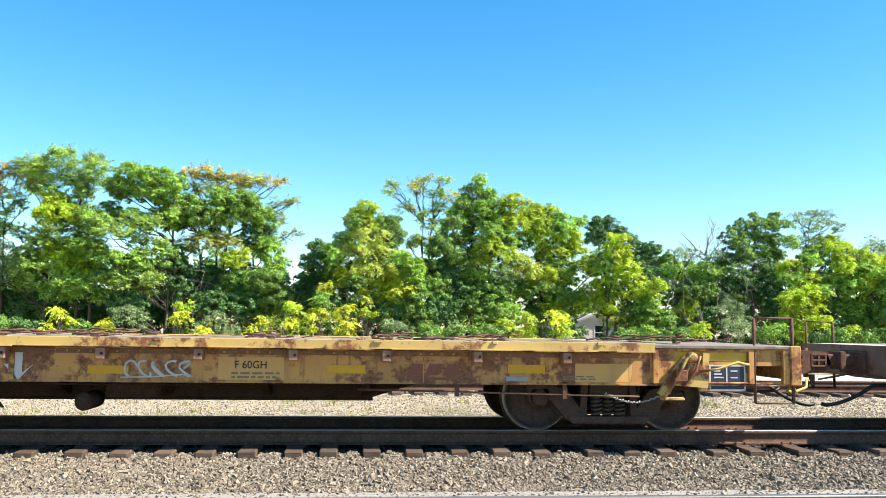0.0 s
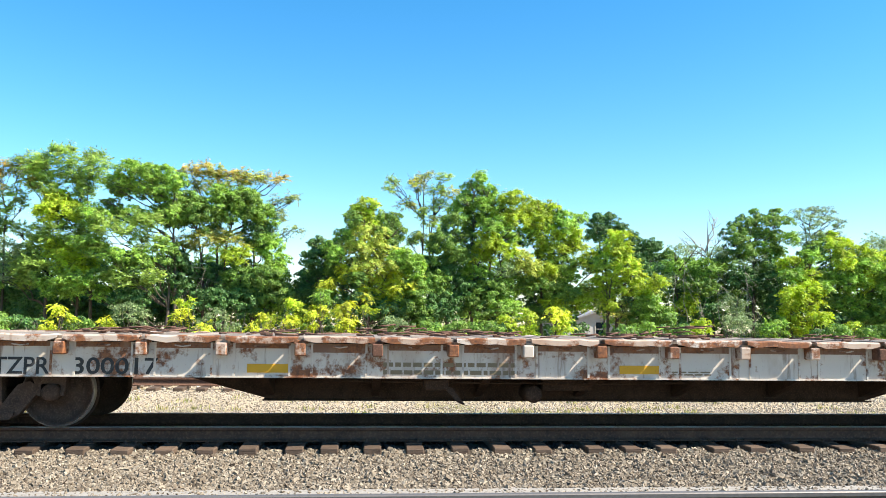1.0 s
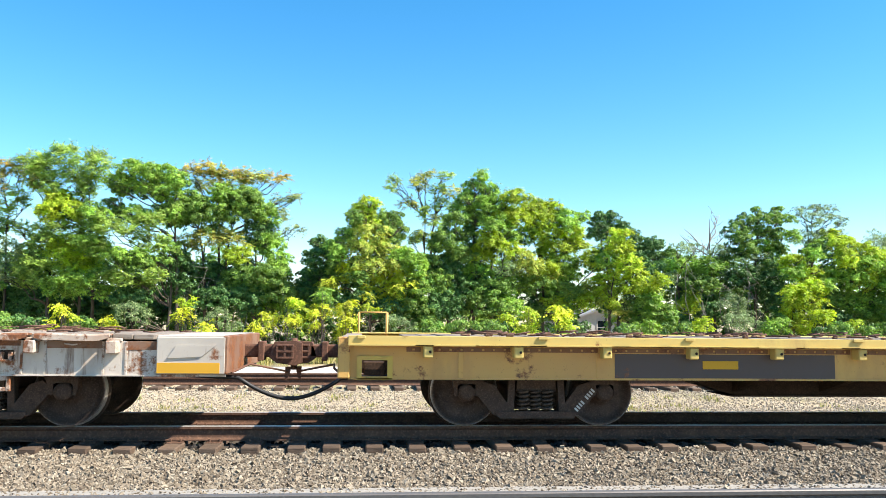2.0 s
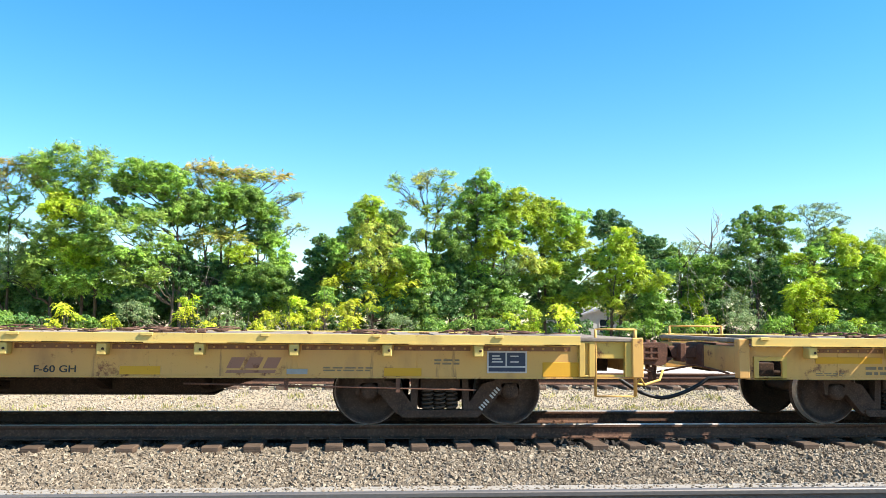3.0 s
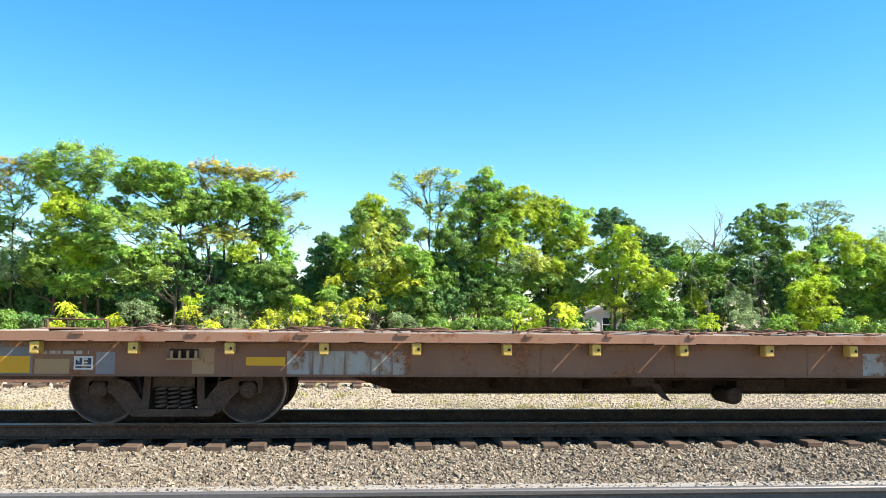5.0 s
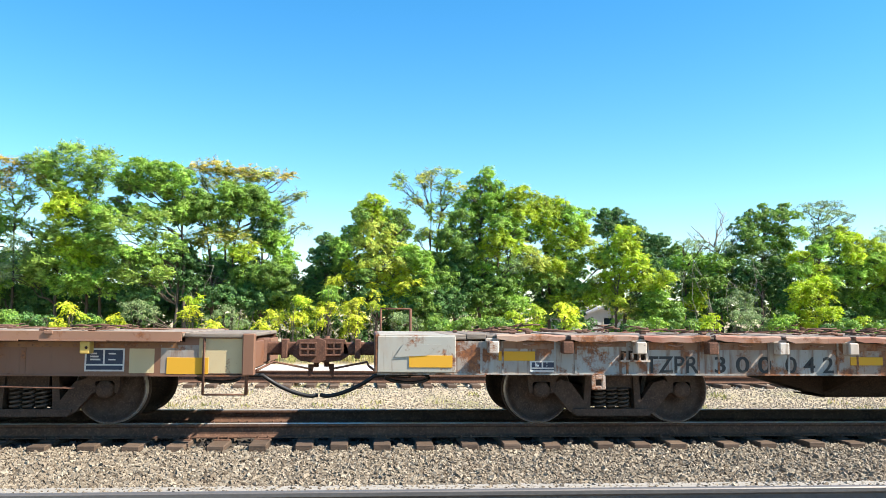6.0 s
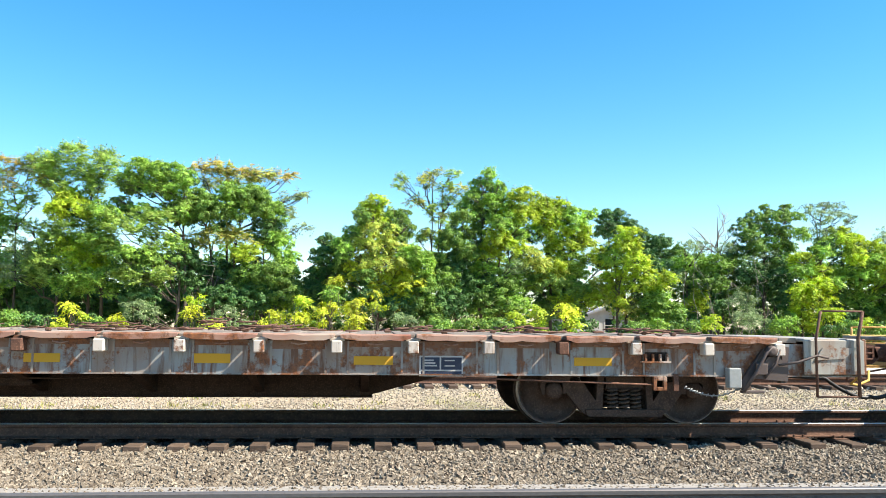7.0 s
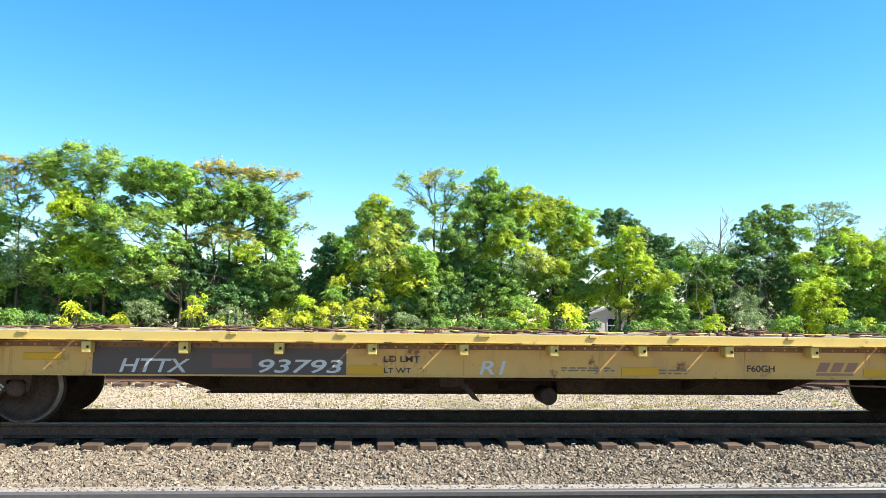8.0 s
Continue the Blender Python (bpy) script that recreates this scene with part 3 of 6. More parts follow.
def house():
    """A small white house glimpsed through the trees."""
    h = tagged(new("house"), "small white clapboard house with a grey gable roof", "house")
    x0, x1, y0, y1, g, e, a = 14.7, 18.9, 58.0, 66.0, -0.6, 1.6, 2.2
    xm = (x0 + x1) / 2
    white = paint("white_clapboard", (0.84, 0.85, 0.86), 0.05, 0.1)
    bm = bmesh.new()
    wx0, wx1, wz0, wz1 = 16.85, 17.45, 0.55, 1.5
    for b in ((x0, wx0, g, e), (wx1, x1, g, e), (wx0, wx1, g, wz0), (wx0, wx1, wz1, e)):
        box(bm, b[0], b[1], y0, y0 + 0.2, b[2], b[3])
    prism(bm, [(x0, e), (x1, e), (xm, a)], y0, y0 + 0.2)
    box(bm, x0, x0 + 0.2, y0 + 0.2, y1, g, e)
    box(bm, x1 - 0.2, x1, y0 + 0.2, y1, g, e)
    box(bm, x0 + 0.2, x1 - 0.2, y1 - 0.2, y1, g, e)
    part("wall", bm, white, h)
    board = bmesh.new()
    box(board, x0, x1, y0 - 0.02, y0 - 0.002, 0, 0.012)
    board = mesh_of("clapboard", board, white)
    z = g + 0.15
    while z < wz0:
        part("clapboard", board, None, h, at=pose(0, 0, z))
        z += 0.2
    bm = bmesh.new()
    for s in (-1, 1):
        xe = xm + s * (x1 - xm + 0.3)
        prism(bm, [(xm, a), (xe, e - 0.2), (xe, e - 0.08), (xm, a + 0.13)][::s], y0 - 0.3, y1 + 0.3)
    part("roof", bm, plain("grey_shingles", (0.32, 0.32, 0.33), 0.9), h)
    w = bmesh.new()
    for b in ((wx0 - 0.08, wx0, wz0 - 0.08, wz1 + 0.08), (wx1, wx1 + 0.08, wz0 - 0.08, wz1 + 0.08), (wx0, wx1, wz1, wz1 + 0.08), (wx0, wx1, wz0 - 0.08, wz0), (wx0, wx1, 1.0, 1.04)):
        box(w, b[0], b[1], y0 - 0.04, y0 + 0.06, b[2], b[3])
    win = part("window", w, white, h)
    w = bmesh.new()
    box(w, wx0, wx1, y0 + 0.08, y0 + 0.1, wz0, wz1)
    part("pane", w, plain("dark_glass", (0.02, 0.03, 0.04), 0.08), win)


def bare_tree():
    rnd = random.Random(9)
    t = tagged(new("tree"), "leafless grey dead tree above the thicket", "tree", "trees of the wood")
    bm = bmesh.new()
    x0, y0 = 18.0, 41.5
    trunk = [Vector((x0, y0, float(ground_z(y0)) - 0.05)), Vector((x0 + 0.1, y0, 2)), Vector((x0, y0, 3.8)), Vector((x0 + 0.15, y0, 5.0)), Vector((x0 + 0.2, y0, 6.9))]
    tube(bm, trunk, 0.10, 7, 0.01)
    part("trunk", bm, M["bark"], t)
    for k in range(16):
        bm = bmesh.new()
        a = Vector((x0 + 0.05, y0, rnd.uniform(2.8, 5.4)))
        b = a + Vector((rnd.uniform(-1.7, 1.6), rnd.uniform(-0.5, 0.5), rnd.uniform(0.6, 1.9)))
        limb(bm, a, b, 0.042, 0.014, rnd, 5)
        for j in range(4):
            p = a.lerp(b, rnd.uniform(0.3, 0.95))
            limb(bm, p, p + Vector((rnd.uniform(-0.5, 0.5), rnd.uniform(-0.3, 0.3), rnd.uniform(0.2, 0.7))), 0.018, 0.008, rnd, 4)
        part("limb", bm, bark_pale, t)


def creepers(x0, y0, top, wide, n, seed):
    """Bare pale creepers that hang in arcs before the shade of the wood."""
    rnd = random.Random(seed)
    t = tagged(new("creeper"), "bare pale woody creepers hanging in the shade", "creeper", "creepers of the wood")
    g = float(ground_z(y0))
    for k in range(n):
        bm = bmesh.new()
        a = Vector((x0 + rnd.uniform(-wide, wide), y0 + rnd.uniform(-0.3, 0.4), g + rnd.uniform(0.0, 0.2)))
        b = Vector((a.x + rnd.uniform(-1.3, 1.3), y0 + rnd.uniform(-0.2, 0.8), top * rnd.uniform(0.6, 1.0)))
        sway = rnd.uniform(-0.6, 0.6)
        pts = [a.lerp(b, i / 9) + Vector((sway * math.sin(i / 9 * math.pi) + rnd.gauss(0, 0.05), rnd.gauss(0, 0.05), 0)) for i in range(10)]
        tube(bm, pts, rnd.uniform(0.012, 0.024), 5, 0.006)
        for j in range(3):
            p = pts[rnd.randint(4, 9)]
            limb(bm, p, p + Vector((rnd.uniform(-0.9, 0.9), rnd.uniform(-0.2, 0.2), rnd.uniform(-0.9, 0.3))), 0.013, 0.006, rnd, 4)
        part("stem", bm, bark_pale, t)


bark_pale = plain("dead_wood", (0.27, 0.24, 0.21), 0.9)
tree("tall airy tree of heaven with feathery upright light green sprays", -14.1, 40, (-0.9, 0.5, 1.2,), [(-1.9, 8.7, 0.85, 0.55, "P"), (-1.0, 8.4, 0.76, 0.61, "P"), (-0.2, 8.9, 0.92, 0.55, "P"), (1.0, 8.9, 0.55, 0.61, "P"), (1.4, 8.6, 0.46, 0.43, "P"), (-1.8, 7.9, 0.76, 0.46, "O2"), (0.2, 8.1, 0.76, 0.46, "P"), (0.9, 7.8, 0.46, 0.61, "P"), (-1.0, 7.5, 0.76, 0.46, "P"), (0.5, 7.3, 0.46, 0.61, "P"), (-0.5, 7.0, 0.85, 0.49, "L"), (-0.2, 6.3, 1.22, 0.61, "L"), (-1.0, 6.3, 0.46, 0.46, "P"), (1.0, 5.4, 0.61, 0.55, "P"), (-2.1, 5.4, 0.54, 0.36, "P"), (-0.4, 5.3, 1.37, 0.55, "P"), (-1.0, 4.7, 1.06, 0.54, "P"), (0.1, 4.5, 1.06, 0.55, "L"), (-1.6, 4.0, 0.90, 0.54, "P")], [(0.7, 3.9, 1.15, 0.55, "L"), (-0.6, 3.5, 1.21, 0.60, "P"), (-1.9, 3.2, 0.75, 0.54, "P"), (-0.0, 2.7, 0.91, 0.54, "G"), (-2.4, 4.5, 0.75, 0.60, "S"), (-2.8, 3.4, 0.60, 0.90, "S")])
tree("thin tree with orange-tinged top and sparse branches", -17.4, 41, (0.0,), [(-0.2, 8.6, 0.68, 0.31, "O"), (0.6, 8.5, 0.56, 0.37, "O2"), (-0.2, 7.6, 0.50, 0.31, "O"), (0.7, 7.2, 0.62, 0.25, "P"), (-0.0, 6.5, 0.68, 0.28, "P"), (0.9, 6.7, 0.37, 0.19, "P"), (0.0, 5.7, 0.46, 0.31, "P"), (-1.6, 7.8, 1.24, 0.93, "P"), (-1.6, 5.6, 1.39, 1.23, "G"), (-1.3, 3.2, 1.53, 1.53, "G")])
tree("spreading tree with flat layered green boughs on bare trunks", -9.2, 39, (-0.0, 0.5,), [(-1.5, 8.3, 1.14, 0.36, "G"), (-2.4, 7.7, 0.90, 0.36, "G"), (-0.5, 8.1, 1.05, 0.42, "G"), (0.4, 7.8, 0.54, 0.42, "G"), (-1.7, 7.6, 1.20, 0.36, "G"), (-0.4, 7.3, 0.96, 0.42, "G"), (-2.5, 7.3, 0.45, 0.24, "B"), (-2.7, 6.3, 0.54, 0.24, "B"), (-1.4, 6.2, 1.05, 0.36, "G"), (-0.1, 6.3, 0.84, 0.48, "G"), (-0.9, 5.8, 1.20, 0.30, "P"), (-2.7, 5.7, 0.83, 0.30, "P"), (-1.9, 5.2, 1.34, 0.36, "P"), (-0.6, 4.8, 0.90, 0.36, "P"), (-3.0, 4.5, 0.74, 0.36, "P"), (-1.6, 4.2, 1.34, 0.33, "G"), (-2.5, 3.5, 0.83, 0.24, "P"), (-0.3, 3.3, 0.42, 0.36, "P"), (-1.9, 3.1, 0.89, 0.36, "P")], [(-1.3, 2.9, 0.74, 0.30, "P"), (-2.8, 2.5, 0.59, 0.35, "G"), (-1.5, 2.2, 1.04, 0.53, "D"), (-3.1, 6.1, 0.66, 0.48, "G"), (-3.3, 4.7, 0.74, 0.42, "G"), (-1.0, 3.8, 0.60, 0.27, "B"), (-3.8, 2.9, 0.89, 0.53, "G"), (0.1, 4.4, 0.45, 0.54, "B"), (-2.7, 6.8, 0.36, 0.21, "B"), (-2.2, 3.9, 0.48, 0.24, "G")])
tree("vine-draped tree mass with dense dark green leaves", -6.2, 40, (-1.4, 0.9, -0.6,), [(-2.3, 6.7, 0.77, 0.93, "B"), (-1.5, 6.3, 0.93, 0.87, "B"), (-0.2, 6.6, 0.93, 0.78, "G"), (0.6, 6.8, 0.78, 0.62, "B"), (1.3, 6.4, 0.68, 0.62, "G"), (-0.7, 7.3, 0.62, 0.47, "G"), (0.3, 7.3, 0.62, 0.47, "G"), (0.9, 5.5, 0.78, 0.78, "D"), (1.5, 5.0, 0.78, 0.68, "G"), (1.9, 4.2, 0.62, 0.56, "G"), (2.2, 3.5, 0.50, 0.40, "G"), (-2.5, 4.9, 0.86, 0.46, "O2"), (-1.3, 5.2, 0.86, 0.46, "O2"), (-0.4, 5.1, 0.86, 0.56, "O2"), (0.2, 4.4, 0.77, 0.46, "L"), (-2.5, 3.6, 0.77, 0.92, "D"), (-1.1, 3.3, 0.92, 0.92, "D"), (0.2, 3.3, 0.92, 0.77, "B"), (1.3, 3.3, 0.93, 0.77, "B")], [(2.1, 2.7, 0.87, 0.71, "B"), (0.5, 2.2, 1.08, 0.77, "D"), (-0.8, 2.2, 0.92, 0.67, "D"), (1.6, 1.8, 0.92, 0.55, "G"), (-2.2, 2.5, 0.76, 0.61, "D"), (-3.0, 6.3, 0.62, 0.77, "B")])
tree("umbrella-topped tree turning orange with bare side branches", -7.3, 41, (-0.0,), [(-1.4, 8.8, 0.57, 0.22, "O"), (-0.6, 8.7, 0.64, 0.38, "O"), (-1.1, 8.1, 0.48, 0.38, "O2"), (0.0, 8.4, 0.64, 0.38, "O2"), (0.8, 8.5, 0.89, 0.32, "O"), (1.7, 8.4, 0.80, 0.29, "O2"), (2.5, 8.4, 0.64, 0.19, "O"), (3.1, 8.4, 0.38, 0.13, "O"), (0.0, 7.7, 0.57, 0.32, "O2"), (1.0, 8.0, 0.57, 0.22, "O2"), (1.6, 7.6, 0.48, 0.16, "P"), (3.0, 7.3, 0.38, 0.19, "T"), (3.5, 7.5, 0.38, 0.13, "T"), (3.8, 7.4, 0.26, 0.16, "T"), (3.0, 6.8, 0.32, 0.13, "T"), (3.4, 6.4, 0.38, 0.10, "T"), (3.1, 5.9, 0.45, 0.16, "T"), (4.0, 5.9, 0.38, 0.13, "T")])
tree("low dark creeper-hung tree with a ragged top", -2.1, 40, (0.0,), [(-0.0, 5.0, 0.69, 0.47, "D"), (-0.4, 4.3, 0.50, 0.50, "D"), (0.4, 4.6, 0.62, 0.62, "B"), (-0.1, 3.4, 0.68, 0.78, "D"), (0.7, 3.7, 0.47, 0.78, "B"), (-0.8, 3.4, 0.37, 0.37, "D"), (0.2, 2.3, 0.62, 0.78, "G"), (-0.5, 2.5, 0.77, 0.77, "D"), (-0.9, 2.7, 0.56, 0.56, "D")])
tree("creeper-covered tree with tiers of yellowing leaves", 0.3, 38.5, (-0.0,), [(-0.1, 6.9, 0.55, 0.30, "L"), (-0.5, 6.5, 0.67, 0.42, "L"), (-0.3, 6.1, 0.85, 0.42, "L"), (-0.8, 6.1, 0.45, 0.36, "B"), (0.8, 6.2, 0.67, 0.46, "B"), (1.2, 5.6, 0.49, 0.55, "B"), (0.7, 5.5, 0.61, 0.45, "B"), (-1.2, 5.4, 0.54, 0.36, "G"), (-0.1, 5.5, 0.91, 0.30, "Y2"), (-1.0, 4.9, 0.75, 0.30, "Y2"), (0.0, 4.9, 1.06, 0.36, "Y2"), (0.7, 4.7, 0.76, 0.36, "Y2"), (-0.5, 4.3, 1.05, 0.24, "Y2"), (-1.7, 4.6, 0.54, 0.54, "G"), (-1.1, 3.8, 0.75, 0.27, "Y"), (0.3, 4.0, 1.21, 0.27, "Y2"), (1.0, 3.7, 0.91, 0.27, "Y"), (-1.7, 3.1, 0.84, 0.18, "Y"), (0.5, 3.3, 0.75, 0.24, "Y")], [(1.7, 3.4, 0.76, 0.21, "Y"), (1.5, 3.0, 0.91, 0.18, "Y"), (-0.1, 2.7, 0.60, 0.27, "Y"), (0.7, 2.8, 0.66, 0.27, "Y"), (1.1, 2.4, 0.48, 0.21, "Y"), (-0.6, 3.3, 0.54, 0.30, "B"), (1.5, 4.4, 0.67, 0.36, "G"), (1.9, 3.9, 0.67, 0.61, "G"), (-0.6, 2.3, 1.20, 0.75, "D"), (1.0, 1.9, 1.05, 0.60, "D"), (2.1, 2.6, 0.75, 0.91, "B"), (2.3, 1.5, 0.90, 0.75, "B")])
tree("slender sparse tree of heaven with pale yellow tips", 3.4, 46, (-0.1, 0.3,), [(-1.8, 9.4, 0.51, 0.18, "P"), (-0.7, 9.6, 0.66, 0.18, "O2"), (-0.0, 9.8, 0.44, 0.15, "O2"), (1.0, 9.6, 0.55, 0.15, "P"), (-1.9, 8.9, 0.36, 0.15, "P"), (-0.5, 9.0, 0.73, 0.22, "O2"), (-1.1, 8.1, 0.66, 0.22, "O2"), (0.6, 8.8, 0.59, 0.22, "P"), (1.3, 8.7, 0.66, 0.29, "O2"), (0.0, 7.6, 0.51, 0.26, "P"), (1.0, 8.0, 0.73, 0.29, "P"), (1.3, 7.3, 0.55, 0.22, "P"), (0.3, 7.2, 0.66, 0.22, "O2"), (-0.1, 6.3, 0.80, 0.22, "Y2"), (-0.9, 6.0, 0.44, 0.22, "P"), (0.8, 6.7, 0.51, 0.22, "P"), (0.5, 5.7, 0.44, 0.36, "G")])
tree("broad leafy tree with bright green pointed crown", 5.6, 39.5, (-0.3, 0.7, -1.5,), [(-0.0, 8.5, 0.32, 0.38, "G"), (-0.3, 7.9, 0.50, 0.44, "G"), (0.4, 7.8, 0.57, 0.44, "G"), (-0.6, 7.2, 0.69, 0.44, "G"), (0.4, 7.1, 0.69, 0.44, "G"), (-1.0, 6.9, 0.44, 0.31, "G"), (1.1, 7.5, 0.38, 0.32, "G"), (1.7, 7.5, 0.70, 0.38, "L"), (1.3, 6.8, 0.79, 0.44, "L"), (-0.2, 6.4, 0.88, 0.44, "G"), (-1.3, 6.2, 0.56, 0.44, "B"), (0.7, 6.0, 0.79, 0.44, "G"), (1.8, 6.4, 0.63, 0.44, "L"), (-0.7, 5.5, 0.78, 0.50, "B"), (-1.8, 5.1, 0.69, 0.56, "B"), (0.4, 5.3, 0.94, 0.44, "L"), (1.5, 5.6, 0.63, 0.38, "G"), (0.1, 4.6, 0.94, 0.38, "L"), (1.4, 4.9, 0.57, 0.28, "L")], [(2.1, 4.6, 0.69, 0.31, "Y2"), (-1.0, 4.6, 0.78, 0.47, "B"), (-1.5, 4.0, 0.69, 0.56, "D"), (-0.1, 3.7, 0.94, 0.50, "G"), (1.3, 3.9, 0.69, 0.38, "S"), (2.4, 4.1, 0.79, 0.38, "Y2"), (-0.7, 2.9, 1.09, 0.62, "D"), (0.7, 2.9, 0.94, 0.56, "B"), (1.8, 3.2, 0.78, 0.44, "G"), (-2.1, 3.2, 0.78, 0.68, "B"), (-1.8, 2.1, 0.93, 0.78, "D"), (0.1, 2.1, 1.09, 0.62, "B"), (1.3, 2.1, 0.94, 0.56, "G"), (-2.4, 4.1, 0.47, 0.47, "B")])
tree("yellow-green tree with soft rounded crown", 9.5, 40.5, (-0.4, 0.4,), [(-0.6, 7.2, 0.81, 0.46, "L"), (0.2, 7.2, 0.52, 0.46, "L"), (-1.3, 7.1, 0.45, 0.32, "L"), (-0.7, 6.4, 0.97, 0.45, "L"), (0.7, 6.8, 0.46, 0.33, "G"), (0.4, 6.3, 0.81, 0.39, "G"), (-0.3, 5.7, 0.81, 0.45, "L"), (-1.2, 5.8, 0.65, 0.39, "G"), (1.0, 5.9, 0.65, 0.39, "L"), (1.6, 6.8, 0.39, 0.26, "G"), (-0.0, 5.0, 0.91, 0.45, "L"), (1.3, 5.3, 0.81, 0.39, "L"), (0.4, 4.4, 0.81, 0.39, "G"), (-0.7, 4.0, 0.90, 0.39, "L"), (-0.3, 3.7, 0.48, 0.32, "Y2"), (1.8, 4.6, 0.65, 0.39, "L"), (0.7, 3.7, 0.97, 0.45, "G"), (2.2, 4.2, 0.52, 0.33, "Y2"), (-1.0, 3.3, 0.97, 0.48, "B")], [(0.4, 2.9, 0.97, 0.48, "B"), (-0.0, 2.3, 0.81, 0.32, "L"), (1.3, 2.7, 0.71, 0.39, "L"), (1.9, 3.2, 0.58, 0.32, "Y2"), (-0.4, 1.9, 0.97, 0.58, "B"), (0.7, 1.9, 0.45, 0.32, "G"), (1.5, 2.4, 0.49, 0.32, "L"), (2.4, 2.3, 0.36, 0.29, "Y2"), (2.0, 2.7, 0.45, 0.26, "L")])
tree("tall dark green tree standing behind the others", 16.9, 52, (-1.0, 1.5,), [(-1.9, 8.2, 0.50, 0.42, "D"), (-0.7, 8.3, 0.67, 0.50, "D"), (-1.5, 7.4, 0.92, 0.63, "D"), (-0.2, 7.4, 0.76, 0.63, "D"), (0.4, 6.9, 0.63, 0.50, "D"), (1.6, 6.5, 0.84, 0.51, "D"), (2.5, 6.6, 0.59, 0.34, "D"), (0.8, 6.0, 1.05, 0.63, "D"), (2.1, 5.6, 1.05, 0.63, "D"), (3.1, 5.8, 0.63, 0.63, "B")])
tree("young tree with yellow-green and golden leaves", 12.5, 39, (0.0, -0.4,), [(-0.2, 5.6, 0.57, 0.31, "L"), (-0.5, 5.1, 0.69, 0.38, "L"), (0.2, 4.9, 0.50, 0.44, "L"), (-0.7, 4.4, 0.69, 0.38, "G"), (0.3, 4.2, 0.69, 0.44, "L"), (-0.4, 3.5, 0.78, 0.44, "L"), (0.9, 3.8, 0.57, 0.38, "L"), (0.7, 3.1, 0.88, 0.38, "L"), (1.7, 3.4, 0.44, 0.38, "L"), (1.6, 3.0, 0.57, 0.22, "Y2"), (-0.5, 2.8, 0.56, 0.38, "L"), (1.3, 2.4, 0.78, 0.38, "G"), (0.2, 2.1, 0.50, 0.38, "Y2"), (0.1, 1.7, 0.37, 0.31, "O2"), (1.6, 1.7, 0.88, 0.56, "G"), (0.8, 1.5, 0.56, 0.44, "B"), (-0.5, 2.3, 0.25, 0.25, "L"), (2.1, 1.6, 0.63, 0.63, "B")])
tree("tangled thicket tree with grey bare twigs", 17.1, 41, (-0.6, 0.6, 1.3,), [(-1.0, 5.2, 0.53, 0.33, "S"), (0.0, 5.2, 0.67, 0.33, "S"), (1.1, 5.1, 0.60, 0.40, "S"), (-0.6, 4.4, 0.83, 0.50, "G"), (0.6, 4.3, 0.93, 0.50, "G"), (1.7, 4.0, 0.67, 0.60, "S"), (-1.1, 3.5, 0.66, 0.66, "S"), (0.1, 3.4, 1.00, 0.53, "B"), (1.4, 3.1, 0.73, 0.53, "B"), (-0.6, 2.2, 0.66, 0.46, "L"), (-0.2, 2.7, 0.46, 0.33, "L"), (0.6, 2.2, 0.83, 0.66, "D"), (-0.8, 1.4, 0.73, 0.59, "D"), (2.0, 4.9, 0.33, 0.47, "B")])
tree("dark upright tree with knobbly green crown", 20.6, 41, (-0.0,), [(-0.0, 7.3, 0.30, 0.27, "B"), (1.1, 7.3, 0.41, 0.27, "B"), (-0.5, 6.9, 0.40, 0.27, "B"), (-1.0, 6.4, 0.47, 0.34, "B"), (0.4, 6.8, 0.54, 0.34, "B"), (1.3, 6.8, 0.41, 0.27, "B"), (-0.1, 6.3, 0.74, 0.34, "B"), (1.0, 6.2, 0.54, 0.34, "B"), (-1.2, 5.8, 0.54, 0.34, "B"), (0.1, 5.5, 0.84, 0.40, "G"), (-0.9, 5.2, 0.54, 0.40, "B"), (1.2, 5.3, 0.61, 0.47, "B"), (-0.3, 4.6, 0.74, 0.47, "S"), (0.7, 4.4, 0.74, 0.54, "B"), (-0.9, 3.7, 0.84, 0.67, "D"), (0.3, 3.5, 0.94, 0.67, "D"), (1.6, 5.9, 0.47, 0.34, "G"), (0.8, 2.6, 0.67, 0.60, "D")])
tree("pale feathery tree thinning towards the top", 24.6, 42, (-0.2,), [(-1.1, 7.5, 0.49, 0.28, "S"), (-0.2, 7.7, 0.56, 0.31, "S"), (0.8, 7.7, 0.56, 0.31, "S"), (-0.7, 7.1, 0.70, 0.31, "S"), (0.5, 7.1, 0.77, 0.31, "S"), (1.3, 7.0, 0.35, 0.35, "S"), (-0.2, 6.5, 0.69, 0.31, "S"), (0.8, 6.3, 0.63, 0.35, "L"), (-0.9, 6.0, 0.49, 0.42, "S"), (1.6, 6.4, 0.28, 0.28, "S"), (0.1, 5.7, 0.62, 0.42, "G"), (-0.6, 5.2, 0.69, 0.42, "G")])
